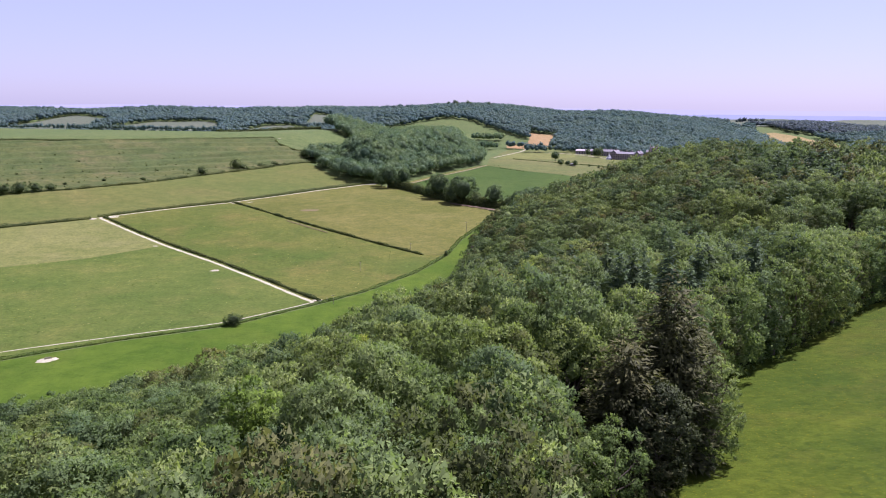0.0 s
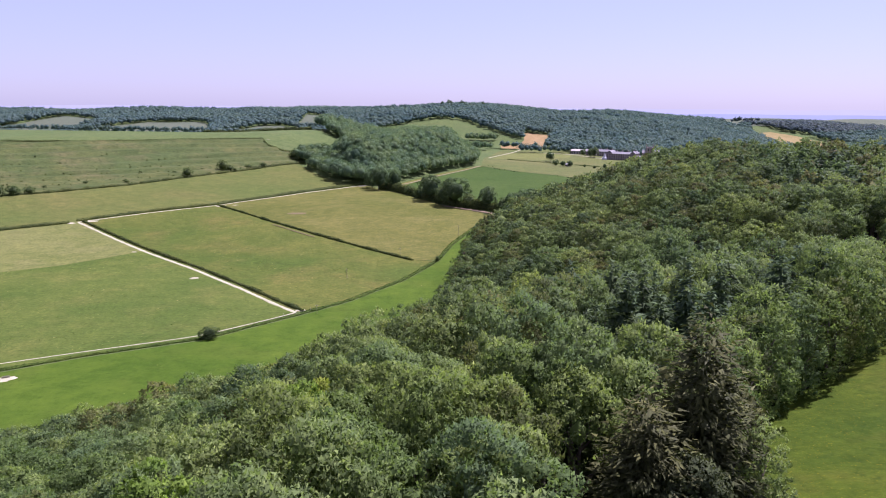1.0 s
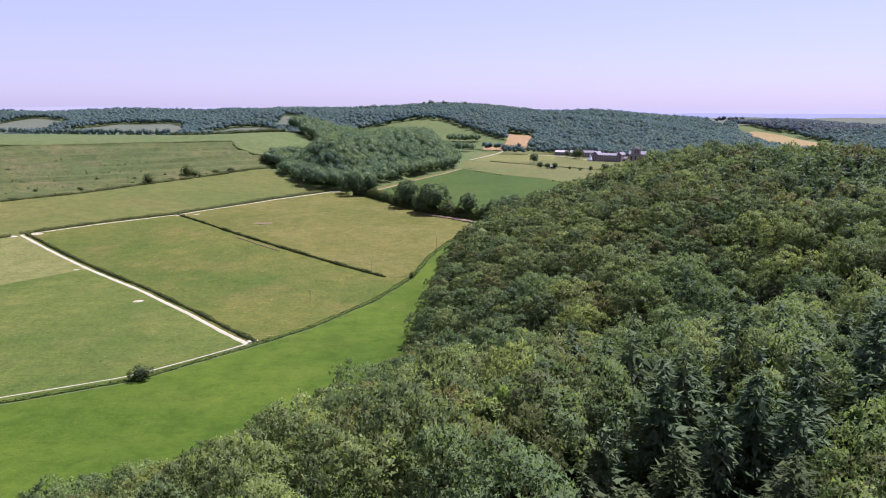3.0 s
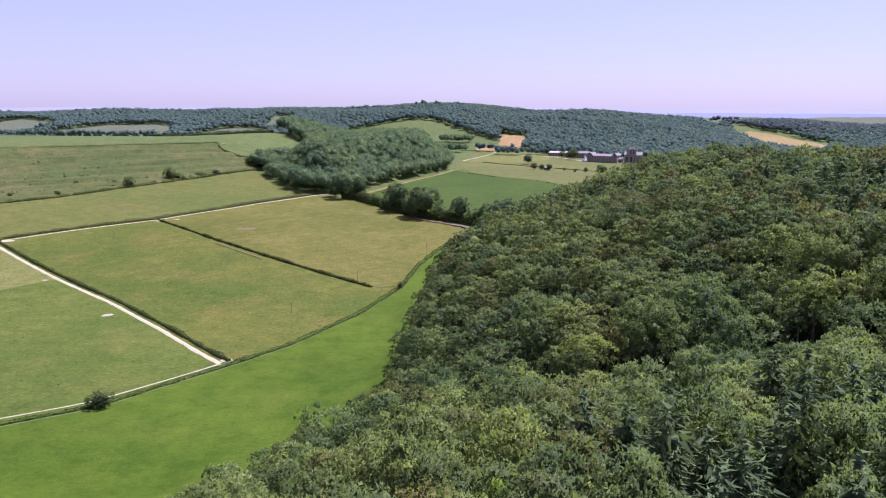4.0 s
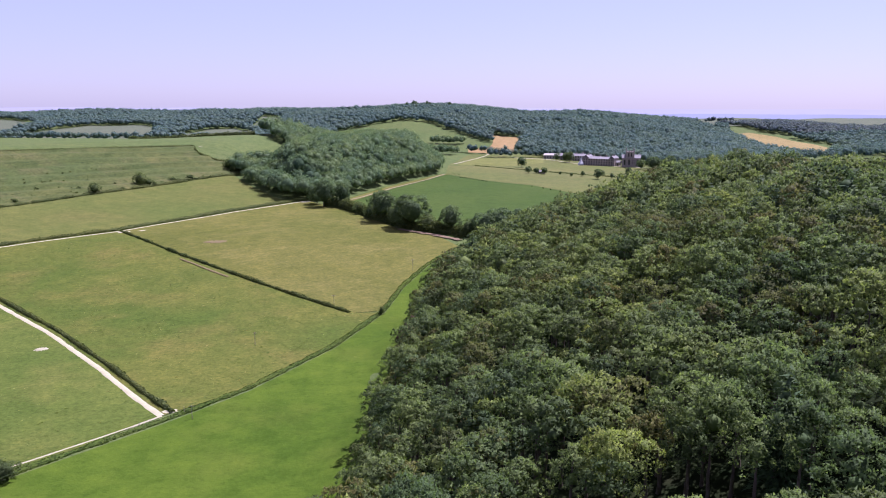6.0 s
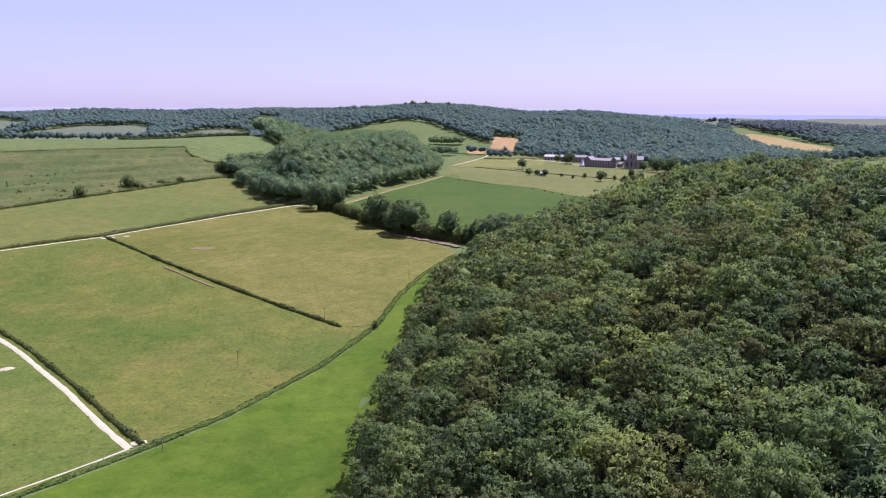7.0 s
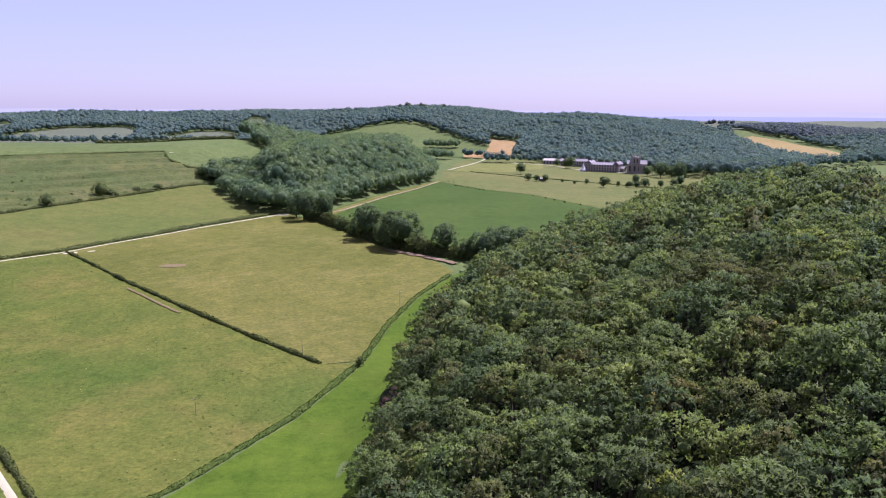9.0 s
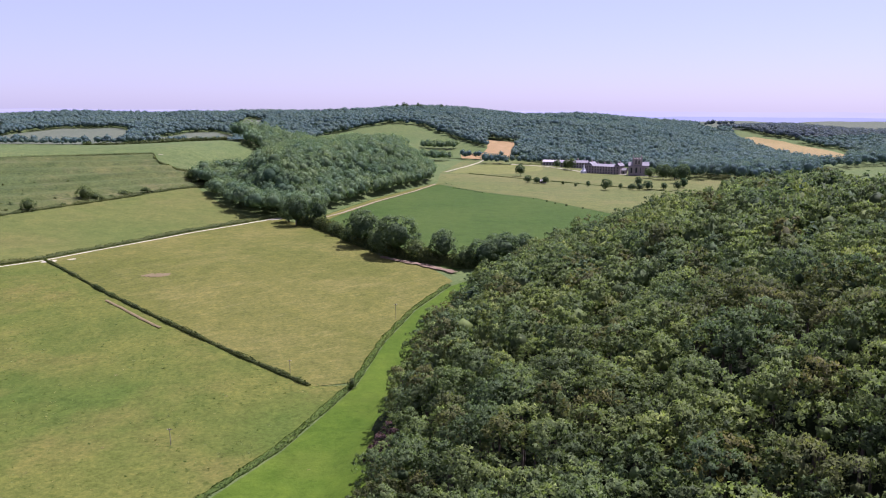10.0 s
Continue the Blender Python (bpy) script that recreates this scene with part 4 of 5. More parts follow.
grove("tree_belt", "dark tree belt in the far valley", [(116, 1136), (150, 1118), (196, 1112), (200, 1126), (150, 1136), (118, 1152)], 7, far_crowns, L_FAR_HAZED, 0.7, 1.0, 31)
grove("copse", "dark copse across the far hillside field", [(-75, 1378), (-5, 1360), (34, 1360), (34, 1378), (-5, 1382), (-75, 1402)], 7, far_crowns, L_SPUR_HAZED, 0.8, 1.1, 32)
grove("copse", "dark copse across the far hillside field", [(48, 1354), (100, 1334), (104, 1352), (50, 1376)], 7, far_crowns, L_SPUR_HAZED, 0.8, 1.1, 33)
grove("copse", "dark copse below the far hillside field", [(0, 1178), (60, 1166), (80, 1186), (84, 1206), (50, 1206), (0, 1210)], 7.5, far_crowns, L_SPUR_HAZED, 0.8, 1.1, 34)
grove("brow_copse", "belt of bushes behind the hilltop field", [(-640, 868), (-400, 838), (-300, 822), (-235, 818), (-235, 830), (-300, 836), (-400, 852), (-640, 884)], 4.6, far_crowns, L_FAR_HAZED, 0.28, 0.5, 35)
hedge([(-235, 826), (-200, 842), (-165, 880), (-138, 900)], 4.0, 3.2, "tall hedge behind the hilltop field", size=1.1, per_metre=12)
grove("valley_trees", "mature trees beside the mansion in the valley", [(272, 955), (300, 925), (350, 900), (430, 930), (440, 1010), (330, 1010)], 9, far_crowns, L_FAR_HAZED, 0.8, 1.35, 36)
grove("valley_trees", "rounded trees along the far valley floor", [(450, 1010), (640, 1120), (690, 1260), (620, 1215), (560, 1110), (440, 1070)], 11, far_crowns, L_FAR_HAZED, 0.8, 1.2, 37)
grove("ridge_wood", "long wood along a far ridge", [(690, 1600), (740, 1500), (1000, 1520), (1400, 1850), (1500, 2250), (1000, 2050), (700, 1850)], 8.5, low_crowns, L_DIST_HAZED, 0.8, 1.2, 38)

grove("ridge_wood", "wood below the ripe barley slope, leaves tinted blue for haze", [(650, 1180), (700, 1380), (705, 1520), (740, 1500), (1000, 1520), (950, 1250), (800, 1080), (690, 1090)], 9, low_crowns, L_FAR_HAZED, 0.75, 1.2, 40)
# sheet over the green lowland, its colour paled to suggest haze
field("far_plain", [(320, 2880), (640, 1900), (900, 1720), (1600, 1720), (3400, 1500), (3400, 3300), (300, 3300)], G_FAR, "lowland fields with haze put into their grass colour", 60, 0.8)
plain_x, plain_y = scatter([(250, 2600), (900, 2150), (2600, 2800), (2900, 4100), (300, 4100)], 26, np.random.default_rng(61))
patch = np.array([noise.noise(Vector((a * 0.0022, b * 0.0045, 2.0))) for a, b in zip(plain_x, plain_y)])
seen = (patch > 0.0) & (np.hypot(plain_x, plain_y) < 2450) & (plain_x < 0.72 * plain_y)
wood("plain_woods", "distant woods scattered over the lowland", low_crowns, plain_x[seen], plain_y[seen], L_DIST_HAZED, 1.0, 1.7, 62)
hedge([(89, 995), (140, 930), (190, 872), (241, 816)], 1.2, 0.9, "low fence hedge across the parkland", per_metre=6)

# ---- single trees and bushes ----
for key, leaf, rad, low, lobes, count, size in (("row_tree", L_ROW, 6.2, 0.8, 18, 3600, 0.5), ("row_tree_b", L_ROW, 5.6, 1.2, 16, 3400, 0.5), ("bush", L_BUSH, 6.8, -1.0, 15, 2800, 0.52)):
    tree_kind(key, leaf, lambda r, a=rad, q=low, b=lobes, c=count, d=size: broad_crown(r, a, q, 15.2, b, c, d, 0.6, 14, 0.7), 0.36, 12.0)
for x, y, tall, wide, key in ((-44, 635, 18, 1.0, "row_tree"), (-31, 634, 16.5, 0.75, "row_tree_b"), (-18, 600, 8, 1.2, "bush"), (-3, 566, 18.5, 1.15, "row_tree"), (6, 545, 13, 1.1, "row_tree_b"), (14, 540, 19, 1.25, "row_tree"),
                            (23, 531, 9.5, 1.3, "bush"), (35, 525, 15.5, 1.0, "row_tree_b"), (44, 516, 9.5, 1.3, "bush"), (52, 514, 13, 1.2, "row_tree"), (61, 520, 14.5, 1.3, "row_tree"), (71, 528, 13, 1.2, "row_tree_b"), (-10, 578, 9, 1.1, "bush"), (-50, 648, 12, 1.2, "row_tree")):
    s = tall / 15.2
    plant(key, x, y, s * wide, random.uniform(0, 360), "tall dark green tree in the field-edge row" if key != "bush" else "rounded dark bush in the field-edge row", "trees of the field-edge row", tall=1 / wide)
PARK = ((138, 968, 10, 1.1), (134, 896, 6, 1.2), (141, 890, 5.2, 1.2), (148, 885, 6, 1.2), (163, 879, 3, 0.9), (170, 859, 3.2, 0.9), (181, 859, 4.6, 0.8), (189, 830, 8.2, 1.0), (202, 864, 4.6, 0.8), (204, 839, 4.4, 0.9), (211, 834, 3.8, 1.1),
        (225, 858, 7.6, 0.9), (212, 830, 5, 1.2), (218, 830, 5, 1.2), (225, 830, 7, 1.1), (240, 834, 5.2, 1.1), (250, 829, 7, 1.1), (262, 848, 7.4, 1.0), (202, 1050, 9.5, 0.9), (197, 1075, 8, 1.0), (206, 1042, 11.3, 1.0), (262, 941, 9, 1.2),
        (275, 888, 15, 0.95), (270, 925, 12.5, 1.2), (281, 925, 10, 1.2))
for x, y, tall, wide in PARK:
    s = tall * 1.2 / 15.2
    plant(random.choice(("row_tree", "row_tree", "row_tree_b")), x, y, s * wide, random.uniform(0, 360), "rounded dark parkland tree on pale grass", "parkland trees", tall=1 / wide)
for x, y, tall, wide in ((-173.6, 663, 9.5, 1.1), (-192, 630, 7.5, 1.2), (-286, 513, 7, 1.5), (-279, 519, 7.5, 1.4), (-272, 525, 6.5, 1.4), (-265, 532, 5, 1.5), (-169, 667, 5, 1.6), (-157, 683, 4.2, 1.7), (-148, 697, 3.6, 1.8), (-203, 633, 3, 1.4), (-165, 668, 3, 1.2), (-162, 675, 2.6, 1.3), (-154, 687, 2.6, 1.4), (-126, 734, 4, 1.3), (-129, 737, 8.6, 1.1), (-122, 744, 9.5, 1.1), (-310, 492, 4.0, 2.4),
                         (-300, 500, 4.6, 2.2), (-291, 506, 4.0, 1.9), (-224, 590, 3, 1.4), (-247, 575, 2.4, 1.3), (-265, 552, 2.2, 1.5), (-180, 648, 2.2, 1.5)):
    s = tall / 15.2
    plant("bush", x, y, s * wide, random.uniform(0, 360), "dark hawthorn bush at the pasture's foot", "pasture bushes", "bush", tall=1 / wide)
plant("bush", -71, 260.5, 0.48, 20, "round dark bush standing in the lane hedge", name="bush", tall=0.6)
plant("bush", 2.2, 384, 0.17, 70, "small upright bush in the lane hedge", name="bush", tall=1.3)
for x, y in ((58.5, 886), (63, 880), (62, 846), (65, 845), (67, 841), (72, 832), (77, 818), (80, 814), (83, 810), (117, 766), (133, 724), (141, 708), (124, 750), (128, 738)):
    plant("bush", x, y, random.uniform(0.10, 0.15), random.uniform(0, 360), "small dark shrub along the crop field's edge", "field-edge shrubs", "bush", tall=0.8)
hedge([(-42, 640), (-31, 630), (-18, 602), (-3, 568), (8, 546), (24, 530), (45, 515), (58, 518), (76, 530)], 6.0, 5.0, "thick dark undergrowth beneath the field-edge trees", per_metre=60, size=0.9)
plant("copper_a", 210, 1070, 0.62, 40, "round purple copper beech beside the mansion", "parkland trees", tall=0.95)
field("dry_field", [(69, 1002), (100, 1116), (151, 1119), (187, 1114), (174, 1039), (129, 988)], G_PALE, "dry pale grass field before the stubble", 20, 0.3)
for x, y, tall in ((14, 2040, 17), (30, 2052, 20), (36, 2046, 18), (63, 2050, 19), (70, 2046, 16), (118, 2055, 18)):
    plant("row_tree", x, y, 0.7, x * 7, "tall pine standing above the far hilltop wood", "hilltop pines", tall=tall / 10.6)
# scrub and tussocks
r4 = np.random.default_rng(44)
scrub = [broad_crown(r4, 0.9, -0.2, 1.3, 4, 30, 0.5) for _ in range(4)]
sx, sy = scatter([(-440, 410), (-288, 520), (-253, 550), (-221, 590), (-194, 635), (-160, 680), (-180, 720), (-300, 620), (-460, 500)], 4.6, r4)
keep = r4.uniform(size=len(sx)) < 0.85 * np.clip(edge_distance(sx, sy, [(-440, 410), (-221, 590), (-180, 640), (-200, 690), (-260, 630), (-460, 500)]) / 25 + 0.35, 0.05, 1)
wood("pasture_scrub", "small dark scrub bushes dotted over the pasture slope", scrub, sx[keep], sy[keep], L_HEDGE, 0.3, 1.1, 45)
tuft = []
for _ in range(4):
    c = np.stack([r4.normal(size=5) * 0.22, r4.normal(size=5) * 0.22, r4.uniform(0.1, 0.3, 5)], 1)
    tuft.append(sprays(r4, c, np.stack([r4.normal(size=5) * 0.7, r4.normal(size=5) * 0.7, np.ones(5)], 1), 0.42))


def tufts(plan, gap, share, seed, lo, hi):
    r = np.random.default_rng(seed)
    x, y = scatter(plan, gap, r, 0.9)
    patchy = np.array([noise.noise(Vector((a * 0.045, b * 0.045, seed))) for a, b in zip(x, y)])
    k = r.uniform(size=len(x)) < share * np.clip(0.6 + 1.6 * patchy, 0.05, 1.5)
    wood("grass_tufts", "coarse darker grass tufts scattered over the pasture", tuft, x[k], y[k], L_TUFT, lo * 0.75, hi * 0.75, seed)


tufts([(-175, 200), (-130, 224), (-104, 245), (-73, 264), (-52, 295), (-78, 328), (-107, 362), (-144, 400), (-200, 352), (-250, 330)], 1.9, 0.6, 51, 0.5, 1.3)
tufts([(-46, 297), (-32, 315), (-11, 352), (0, 386), (-30, 406), (-58, 436), (-97, 476), (-143, 530), (-200, 474), (-166, 430), (-105, 367), (-76, 332)], 1.8, 0.6, 52, 0.5, 1.4)
tufts([(-150, 66), (-84, 130), (-40, 168), (-12, 205), (-4, 260), (-2, 300), (0, 340), (-14, 340), (-48, 285), (-73, 256), (-130, 217), (-175, 195)], 3.4, 0.2, 53, 0.4, 1.0)
tufts([(20, 55), (36, 80), (56, 100), (73, 119), (90, 138), (130, 140), (130, 60), (40, 40)], 1.2, 0.5, 54, 0.4, 0.9)

# ---- chalk patches, troughs, posts ----


def mound(name, x, y, long, wide, turn, material, label, category, tall=0.35, block=None):
    """A low uneven heap with a ragged rim, thicker in the middle."""
    r = np.random.default_rng(int(abs(x) * 10 + abs(y)))
    bm = bmesh.new()
    rings, sides = 5, 26
    rows = []
    for k in range(1, rings + 1):
        u = k / rings
        ring = []
        for q in range(sides):
            a = 2 * math.pi * q / sides
            w = u * (1 + (0.10 * r.normal() if k == rings else 0.03 * r.normal()))
            px, py = long / 2 * w * math.cos(a), wide / 2 * w * math.sin(a)
            ring.append(bm.verts.new((px, py, tall * (1 - u ** 2.2) + 0.02 * r.normal() - (0.08 if k == rings else 0) + 0.18)))
        rows.append(ring)
    bm.faces.new(rows[0])
    for a, b in zip(rows, rows[1:]):
        for q in range(sides):
            bm.faces.new((a[q], b[q], b[(q + 1) % sides], a[(q + 1) % sides]))
    bmesh.ops.recalc_face_normals(bm, faces=bm.faces[:])
    ob = new(name)
    ob.matrix_world = pose(x, y, float(height(x, y)), 0, 0, turn)
    part("heap", bm, material, ob)
    if block:
        bm = bmesh.new()
        bmesh.ops.create_cube(bm, size=1, matrix=Matrix.Translation((0.3, 0.3, 0.62)) @ Matrix.Diagonal((1.9, 0.75, 0.55, 1)))
        top = max(bm.faces, key=lambda f: f.calc_center_median().z)
        hollow = bmesh.ops.inset_region(bm, faces=[top], thickness=0.1)
        bmesh.ops.translate(bm, verts=top.verts, vec=(0, 0, -0.3))
        part("trough", bm, CHALK, ob, "pale concrete water trough")
    return tagged(ob, label, category)


mound("chalk_patch", -115.5, 221.5, 6.0, 4.0, 35, CHALK, "white trampled chalk pad round a water trough", "trough", block=True)
mound("chalk_patch", -102.5, 348.5, 4.4, 3.2, 30, CHALK, "white trampled chalk pad in the pasture", "chalk patch")
mound("chalk_patch", -134, 222.5, 5.0, 4.5, 10, CHALK, "white chalk gateway at the lane's end", "chalk patch", 0.1)
mound("chalk_patch", -211, 471, 5, 7, 40, CHALK, "white chalk gateway where tracks cross", "chalk patch", 0.1)
mound("chalk_patch", -201, 477, 9, 5, 30, CHALK, "worn chalk ground beside the crossing", "chalk patch", 0.08)
mound("chalk_patch", -140, 533, 7, 5, 40, CHALK, "worn chalk ground beside a gateway", "chalk patch", 0.08)
mound("chalk_patch", -59, 657, 9, 6, 40, CHALK, "pale chalk yard at the wood's corner", "chalk patch", 0.1)
mound("chalk_patch", -204, 689, 4, 3, 0, CHALK, "white chalk scrape on the slope", "chalk patch", 0.1)
mound("chalk_patch", -159, 771, 5, 3, 0, CHALK, "white chalk scrape beside a hedge", "chalk patch", 0.1)
mound("chalk_patch", -184, 655, 3.5, 2.5, 0, CHALK, "white chalk scrape on the slope", "chalk patch", 0.1)
mound("chalk_patch", -148, 401, 3, 2, 0, CHALK, "white chalk scrape beside the track", "chalk patch", 0.1)
lane("bare_strip", [(-93, 469), (-85, 460.5), (-74, 447.5), (-64, 437)], 1.1, WORN, "worn pale ground along the straight hedge", 0.5)
mound("bare_patch", -132, 537, 4, 3, 40, CHALK, "small pale bare patch beside a gateway", "bare patch", 0.05)
mound("bare_patch", -85, 507, 13, 9, 40, WORN, "worn pinkish bare patch in the hay field", "bare patch", 0.05)
mound("chalk_patch", -48, 296, 4, 3, 20, CHALK, "worn chalk ground at the track's end", "chalk patch", 0.05)
lane("track", [(-146, 749), (-142, 746), (-140, 741), (-144, 737)], 1.6, CHALK, "short white chalk path on the slope", 0.3)
lane("track", [(-160, 699), (-166, 694), (-174, 686)], 0.3, CHALK, "faint white chalk path on the slope", 0.3)
lane("track", [(66, 1017), (100, 1110), (130, 1205)], 2.5, CHALK, "pale lane through the park", 0.5)
lane("track", [(150, 1120), (190, 1090), (214, 1012), (250, 980), (275, 955)], 3.5, CHALK, "pale drive before the mansion", 0.5)
bank = [(7, 536), (14, 529), (24, 521), (31, 514), (39, 505)]
lane("earth_bank", bank, 3.6, EARTH, "bare reddish earth bank below the trees", 0.7, 0.4, 2.0)
lane("earth_bank", [(-30, 634), (-22, 612), (-12, 590)], 3.0, EARTH, "bare earth bank with stones below the trees", 0.6, 0.5, 2.0)

POLE_WOOD = plain("weathered_pole_wood", (0.20, 0.18, 0.13), (0.27, 0.25, 0.19), 0.4, 0.85, 0.2)


def post(x, y, tall, girth, label, arm=False):
    bm = bmesh.new()
    bmesh.ops.create_cone(bm, cap_ends=True, segments=8, radius1=girth, radius2=girth * 0.7, depth=tall + 0.4, matrix=Matrix.Translation((0, 0, tall / 2 - 0.2)))
    ob = new("pole")
    ob.matrix_world = pose(x, y, float(height(x, y)) + 0.1, 1.5, -1, 0)
    part("pole_shaft", bm, POLE_WOOD, ob)
    if arm:
        bm = bmesh.new()
        bmesh.ops.create_cube(bm, size=1, matrix=Matrix.Translation((0, 0, tall - 0.35)) @ Matrix.Diagonal((1.2, 0.1, 0.12, 1)))
        part("crossarm", bm, POLE_WOOD, ob)
    return tagged(ob, label, "pole", "field poles")


for x, y, tall in ((-37, 351, 4.2), (14, 444, 5.6), (-16, 396, 4.0), (-41, 291, 3.6)):
    post(x, y, tall, 0.09, "weathered wooden pole standing in the field", True)
for x, y in ((-44, 295), (-52, 286)):
    post(x, y, 1.6, 0.1, "short wooden gatepost at the track's end")

# ---- mansion and abbey church ----
STONE = plain("weathered_stone", (0.24, 0.20, 0.18), (0.33, 0.28, 0.255), 0.25, 0.9, 0.2)
SLATE = plain("slate", (0.10, 0.092, 0.096), (0.16, 0.148, 0.152), 0.3, 0.7, 0.4)
WHITE = plain("white_render", (0.24, 0.22, 0.20), (0.32, 0.30, 0.28), 0.3, 0.8, 0.3)
CANVAS = plain("white_canvas", (0.42, 0.41, 0.41), (0.5, 0.5, 0.5), 0.3, 0.7, 0.3)
GLASS, gnt, gb = shader("window_glass")
gb.inputs["Base Color"].default_value, gb.inputs["Roughness"].default_value, gb.inputs["Specular IOR Level"].default_value = (0.03, 0.035, 0.04, 1), 0.08, 0.6


def box(bm, x, y, z, dx, dy, dz):
    """A box with its base centre at x, y, z."""
    return bmesh.ops.create_cube(bm, size=1, matrix=Matrix.Translation((x, y, z + dz / 2)) @ Matrix.Diagonal((dx, dy, dz, 1)))


def gable(bm, x, y, z, dx, dy, rise, along_x=True, over=0.4):
    """A pitched roof over a plan, with an overhang."""
    a, b = dx / 2 + over, dy / 2 + over
    if along_x:
        p = [(-a, -b, 0), (a, -b, 0), (a, b, 0), (-a, b, 0), (-a, 0, rise), (a, 0, rise)]
        fs = [(0, 1, 5, 4), (2, 3, 4, 5), (0, 4, 3), (1, 2, 5), (0, 3, 2, 1)]
    else:
        p = [(-a, -b, 0), (a, -b, 0), (a, b, 0), (-a, b, 0), (0, -b, rise), (0, b, rise)]
        fs = [(0, 4, 5, 3), (1, 2, 5, 4), (0, 1, 4), (2, 3, 5), (0, 3, 2, 1)]
    v = [bm.verts.new((x + i, y + j, z + k)) for i, j, k in p]
    for f in fs:
        bm.faces.new([v[i] for i in f])


def windows(parent, xs, y, zs, w, h, name="window"):
    """Recessed sashes in a front wall: a stone surround standing proud and a pane within."""
    for z in zs:
        for x in xs:
            bm = bmesh.new()
            for ox, oz, sx, sz in ((-w / 2 - 0.1, 0, 0.2, h), (w / 2 + 0.1, 0, 0.2, h), (0, h, w + 0.6, 0.25), (0, -0.2, w + 0.6, 0.2)):
                box(bm, x + ox, y - 0.08, z + oz, sx, 0.3, sz)
            win = part(name, bm, STONE, parent)
            bm = bmesh.new()
            box(bm, x, y - 0.02, z, w, 0.1, h)
            part("pane", bm, GLASS, win)


def house(name, x, y, turn, dx, dy, wall, rise, storeys, bays, material, roof, label, category, chimneys=0, along=True):
    ob = new(name)
    ob.matrix_world = pose(x, y, float(height(x, y)) - 0.2, 0, 0, turn)
    bm = bmesh.new()
    box(bm, 0, 0, 0, dx, dy, wall)
    part("wall", bm, material, ob)
    bm = bmesh.new()
    gable(bm, 0, 0, wall, dx, dy, rise, along)
    top = part("roof", bm, roof, ob)
    for k in range(chimneys):
        bm = bmesh.new()
        box(bm, (k + 0.5) / chimneys * dx - dx / 2, 0.8, wall + rise * 0.5, 1.4, 0.9, rise * 0.5 + 1.6)
        part("chimney", bm, STONE, top)
    step = wall / storeys
    windows(ob, [(b + 0.5) / bays * dx - dx / 2 for b in range(bays)], -dy / 2, [step * s + 0.8 for s in range(storeys)], min(1.3, dx / bays * 0.45), step * 0.58)
    return tagged(ob, label, category)


FACE = -35
house("mansion", 232, 1000, FACE, 36, 12, 8.0, 2.4, 3, 12, STONE, SLATE, "long grey stone mansion with rows of sash windows", "mansion", 5)
house("mansion_wing", 221, 1010, FACE, 7, 15, 9.0, 3.0, 3, 3, STONE, SLATE, "projecting stone gable wing of the mansion", "building", 1, False)
house("mansion_wing", 246, 992, FACE, 6, 14, 9.0, 2.8, 3, 2, STONE, SLATE, "projecting stone end wing of the mansion", "building", 1, False)
house("school_hall", 203, 1106, -20, 32, 12, 4.5, 2.2, 1, 9, WHITE, WHITE, "long low school hall with a pale roof", "building")
house("school_block", 224, 1072, -25, 16, 9, 6.5, 2.6, 2, 5, WHITE, SLATE, "pale rendered school block behind the mansion", "building", 2)
house("school_block", 210, 1084, -25, 13, 8, 5.5, 2.2, 2, 4, STONE, SLATE, "small stone school block with a slate roof", "building", 1)
house("cottage", 251, 990, FACE, 4, 6, 4.5, 2.0, 1, 1, WHITE, SLATE, "small pale lodge beside the church", "building")


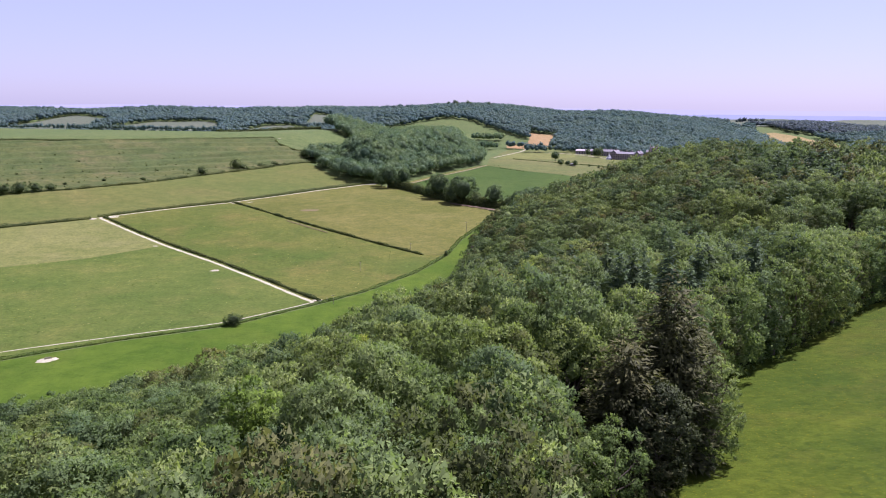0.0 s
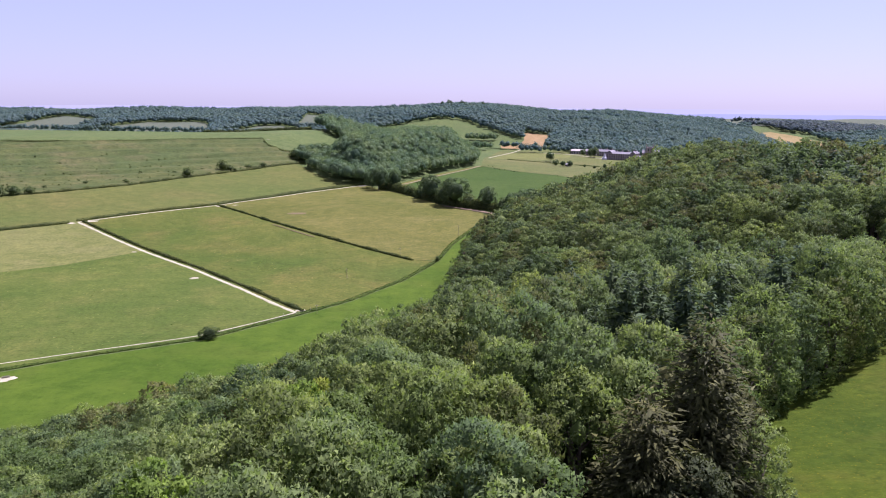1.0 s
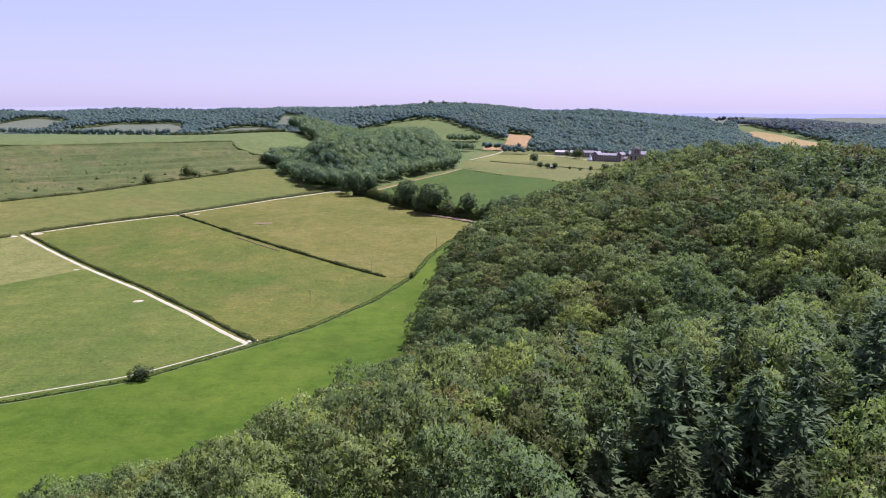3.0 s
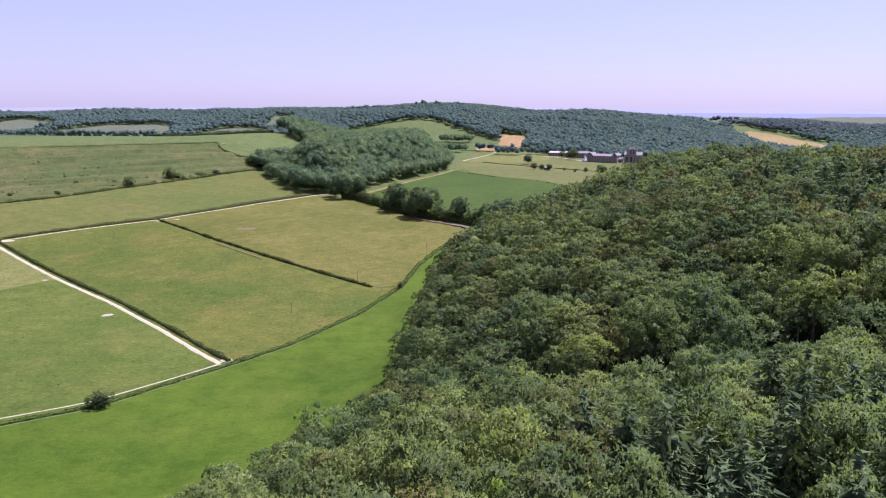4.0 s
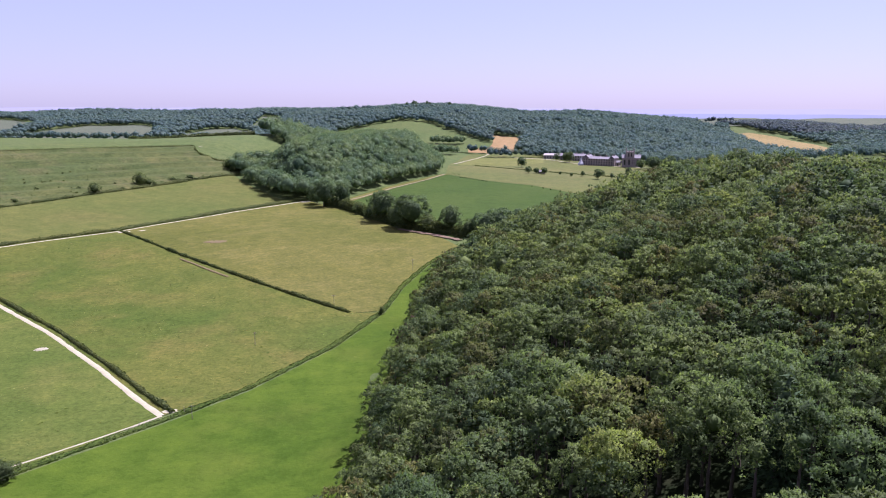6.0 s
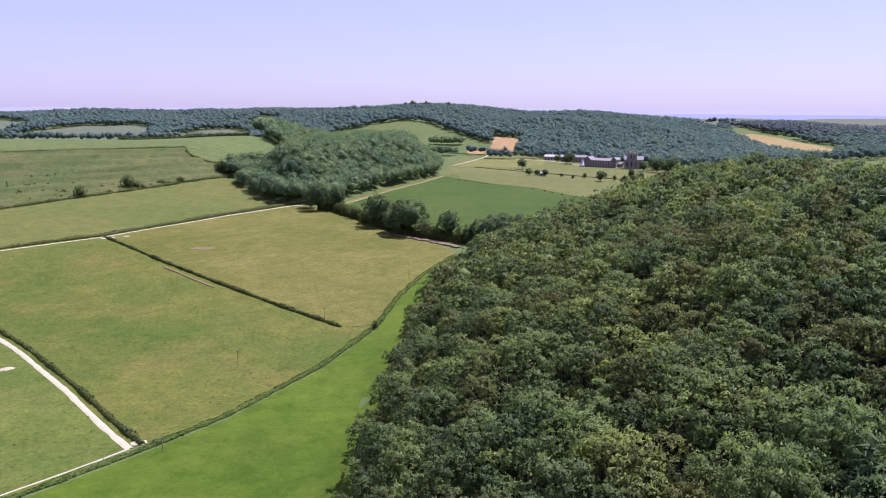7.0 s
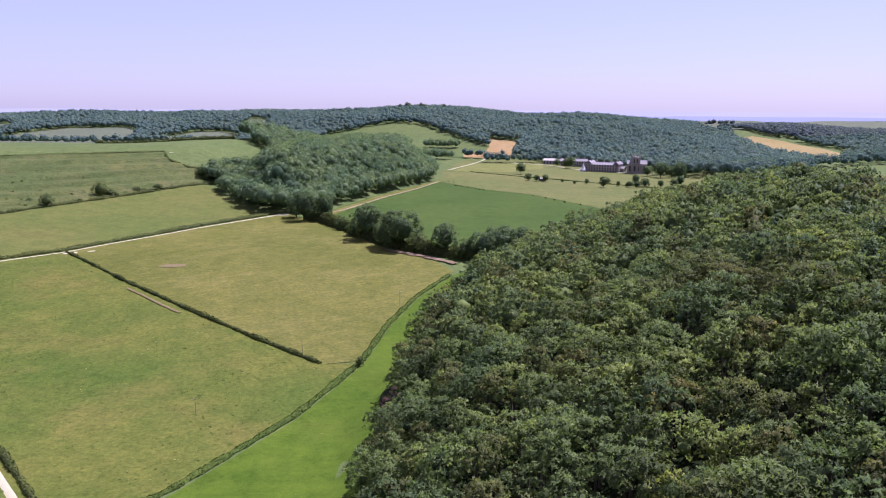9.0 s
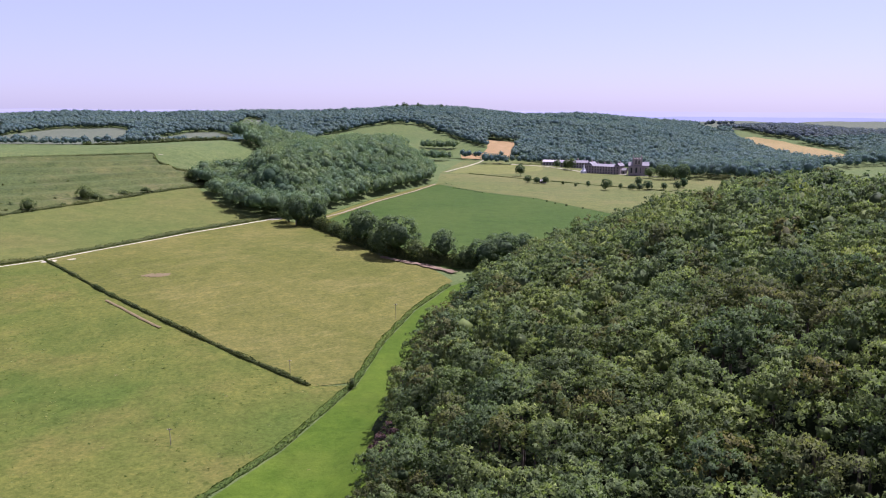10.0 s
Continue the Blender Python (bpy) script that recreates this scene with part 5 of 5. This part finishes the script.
def church(x, y, turn):
    ob = new("church")
    ob.matrix_world = pose(x, y, float(height(x, y)) - 0.2, 0, 0, turn)
    bm = bmesh.new()
    box(bm, 0, 8, 0, 20, 9, 10.5)
    part("transept", bm, STONE, ob)
    bm = bmesh.new()
    gable(bm, 0, 8, 10.5, 20, 9, 3.6)
    part("transept_roof", bm, SLATE, ob)
    bm = bmesh.new()
    box(bm, 0, 18, 0, 9, 24, 11)
    part("nave", bm, STONE, ob)
    bm = bmesh.new()
    gable(bm, 0, 18, 11, 9, 24, 4, False)
    part("nave_roof", bm, SLATE, ob)
    bm = bmesh.new()
    box(bm, -1.5, 8, 0, 8.4, 8.4, 17.0)
    box(bm, -1.5, 8, 17.0, 8.8, 8.8, 0.5)
    for k in range(4):
        for sx, sy in ((k * 2.6 - 3.9, -4.0), (k * 2.6 - 3.9, 4.0), (-4.0, k * 2.6 - 3.9), (4.0, k * 2.6 - 3.9)):
            box(bm, -1.5 + sx, 8 + sy, 17.5, 1.2, 0.6, 0.9) if abs(sy) == 4 else box(bm, -1.5 + sx, 8 + sy, 17.5, 0.6, 1.2, 0.9)
    tower = part("tower", bm, STONE, ob)
    for sx in (-1, 1):
        for sy in (-1, 1):
            bm = bmesh.new()
            box(bm, -1.5 + sx * 4.1, 8 + sy * 4.1, 0, 1.1, 1.1, 18.5)
            bmesh.ops.create_cone(bm, segments=4, radius1=0.75, radius2=0.02, depth=3.4, matrix=Matrix.Translation((-1.5 + sx * 4.1, 8 + sy * 4.1, 20.2)) @ Matrix.Rotation(math.pi / 4, 4, "Z"))
            part("pinnacle", bm, STONE, tower)
    for k in range(5):
        bm = bmesh.new()
        box(bm, -9.6 + k * 4.8, 3.2, 0, 0.9, 1.3, 9.5)
        part("buttress", bm, STONE, ob)
    windows(ob, [-7.2, -2.4, 2.4, 7.2], 3.5, [3.0], 1.8, 5.5, "lancet_window")
    windows(ob, [-3.0, 0.0], 3.8, [12.0], 1.2, 3.8, "belfry_window")
    return tagged(ob, "grey-mauve stone abbey church with a square pinnacled tower", "church")


church(259, 967, -14)
# marquee
ob = new("marquee")
ob.matrix_world = pose(211, 1003, float(height(211, 1003)), 0, 0, 20)
bm = bmesh.new()
prof = ((3.4, 0.0), (3.4, 2.2), (2.2, 3.6), (1.2, 5.6), (0.5, 8.2), (0.08, 9.8))
rows = [[bm.verts.new((w * math.cos(k * math.pi / 5), w * math.sin(k * math.pi / 5), h)) for k in range(10)] for w, h in prof]
for a, b in zip(rows, rows[1:]):
    for k in range(10):
        bm.faces.new((a[k], a[(k + 1) % 10], b[(k + 1) % 10], b[k]))
part("canopy", bm, CANVAS, ob)
bm = bmesh.new()
bmesh.ops.create_cone(bm, cap_ends=True, segments=8, radius1=0.09, radius2=0.06, depth=10.4, matrix=Matrix.Translation((0, 0, 5.2)))
part("mast", bm, BARK, ob)
tagged(ob, "white pointed canvas marquee on the lawn", "marquee")
# pavilion in the park
house("pavilion", 147, 892, 10, 6, 4, 2.4, 1.2, 1, 3, WHITE, SLATE, "small white cricket pavilion under park trees", "pavilion")


# ---- hazy distance ----


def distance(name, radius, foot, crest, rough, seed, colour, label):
    """A curved band for far low hills; haze is painted as glow, crest fitted to the camera's skyline."""
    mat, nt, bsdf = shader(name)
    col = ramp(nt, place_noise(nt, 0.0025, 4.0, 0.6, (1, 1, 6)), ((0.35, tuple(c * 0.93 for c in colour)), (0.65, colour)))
    # haze colour is emitted by the band itself; sunlight plays no part
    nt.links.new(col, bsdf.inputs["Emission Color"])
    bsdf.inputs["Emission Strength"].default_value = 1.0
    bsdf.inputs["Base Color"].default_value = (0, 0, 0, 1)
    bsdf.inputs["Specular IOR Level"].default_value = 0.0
    a = np.linspace(-0.85, 0.85, 240)
    h = np.array([noise.noise(Vector((v * 9, seed, 0))) + 0.4 * noise.noise(Vector((v * 40, seed, 3))) for v in a])
    top = crest + rough * h
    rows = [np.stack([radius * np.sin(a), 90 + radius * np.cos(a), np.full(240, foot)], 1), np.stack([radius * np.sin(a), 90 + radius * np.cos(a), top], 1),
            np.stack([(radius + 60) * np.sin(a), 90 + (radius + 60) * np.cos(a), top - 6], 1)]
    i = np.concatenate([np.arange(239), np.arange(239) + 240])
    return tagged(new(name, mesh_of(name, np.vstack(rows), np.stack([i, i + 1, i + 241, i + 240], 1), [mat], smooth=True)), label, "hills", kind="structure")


distance("backdrop", 2900, -40, 47, 4, 3, (0.20, 0.215, 0.30), "far hill band glowing in haze blue")
distance("backdrop_far", 3350, -40, 61.5, 4.5, 7, (0.265, 0.262, 0.35), "farthest hill band glowing pale for haze")

# ---- true size ----
for ob in scene.objects:
    if ob.parent is None and ob.type in {"MESH", "EMPTY"}:
        ob.matrix_world = Matrix.Diagonal((SIZE, SIZE, SIZE, 1)) @ ob.matrix_world
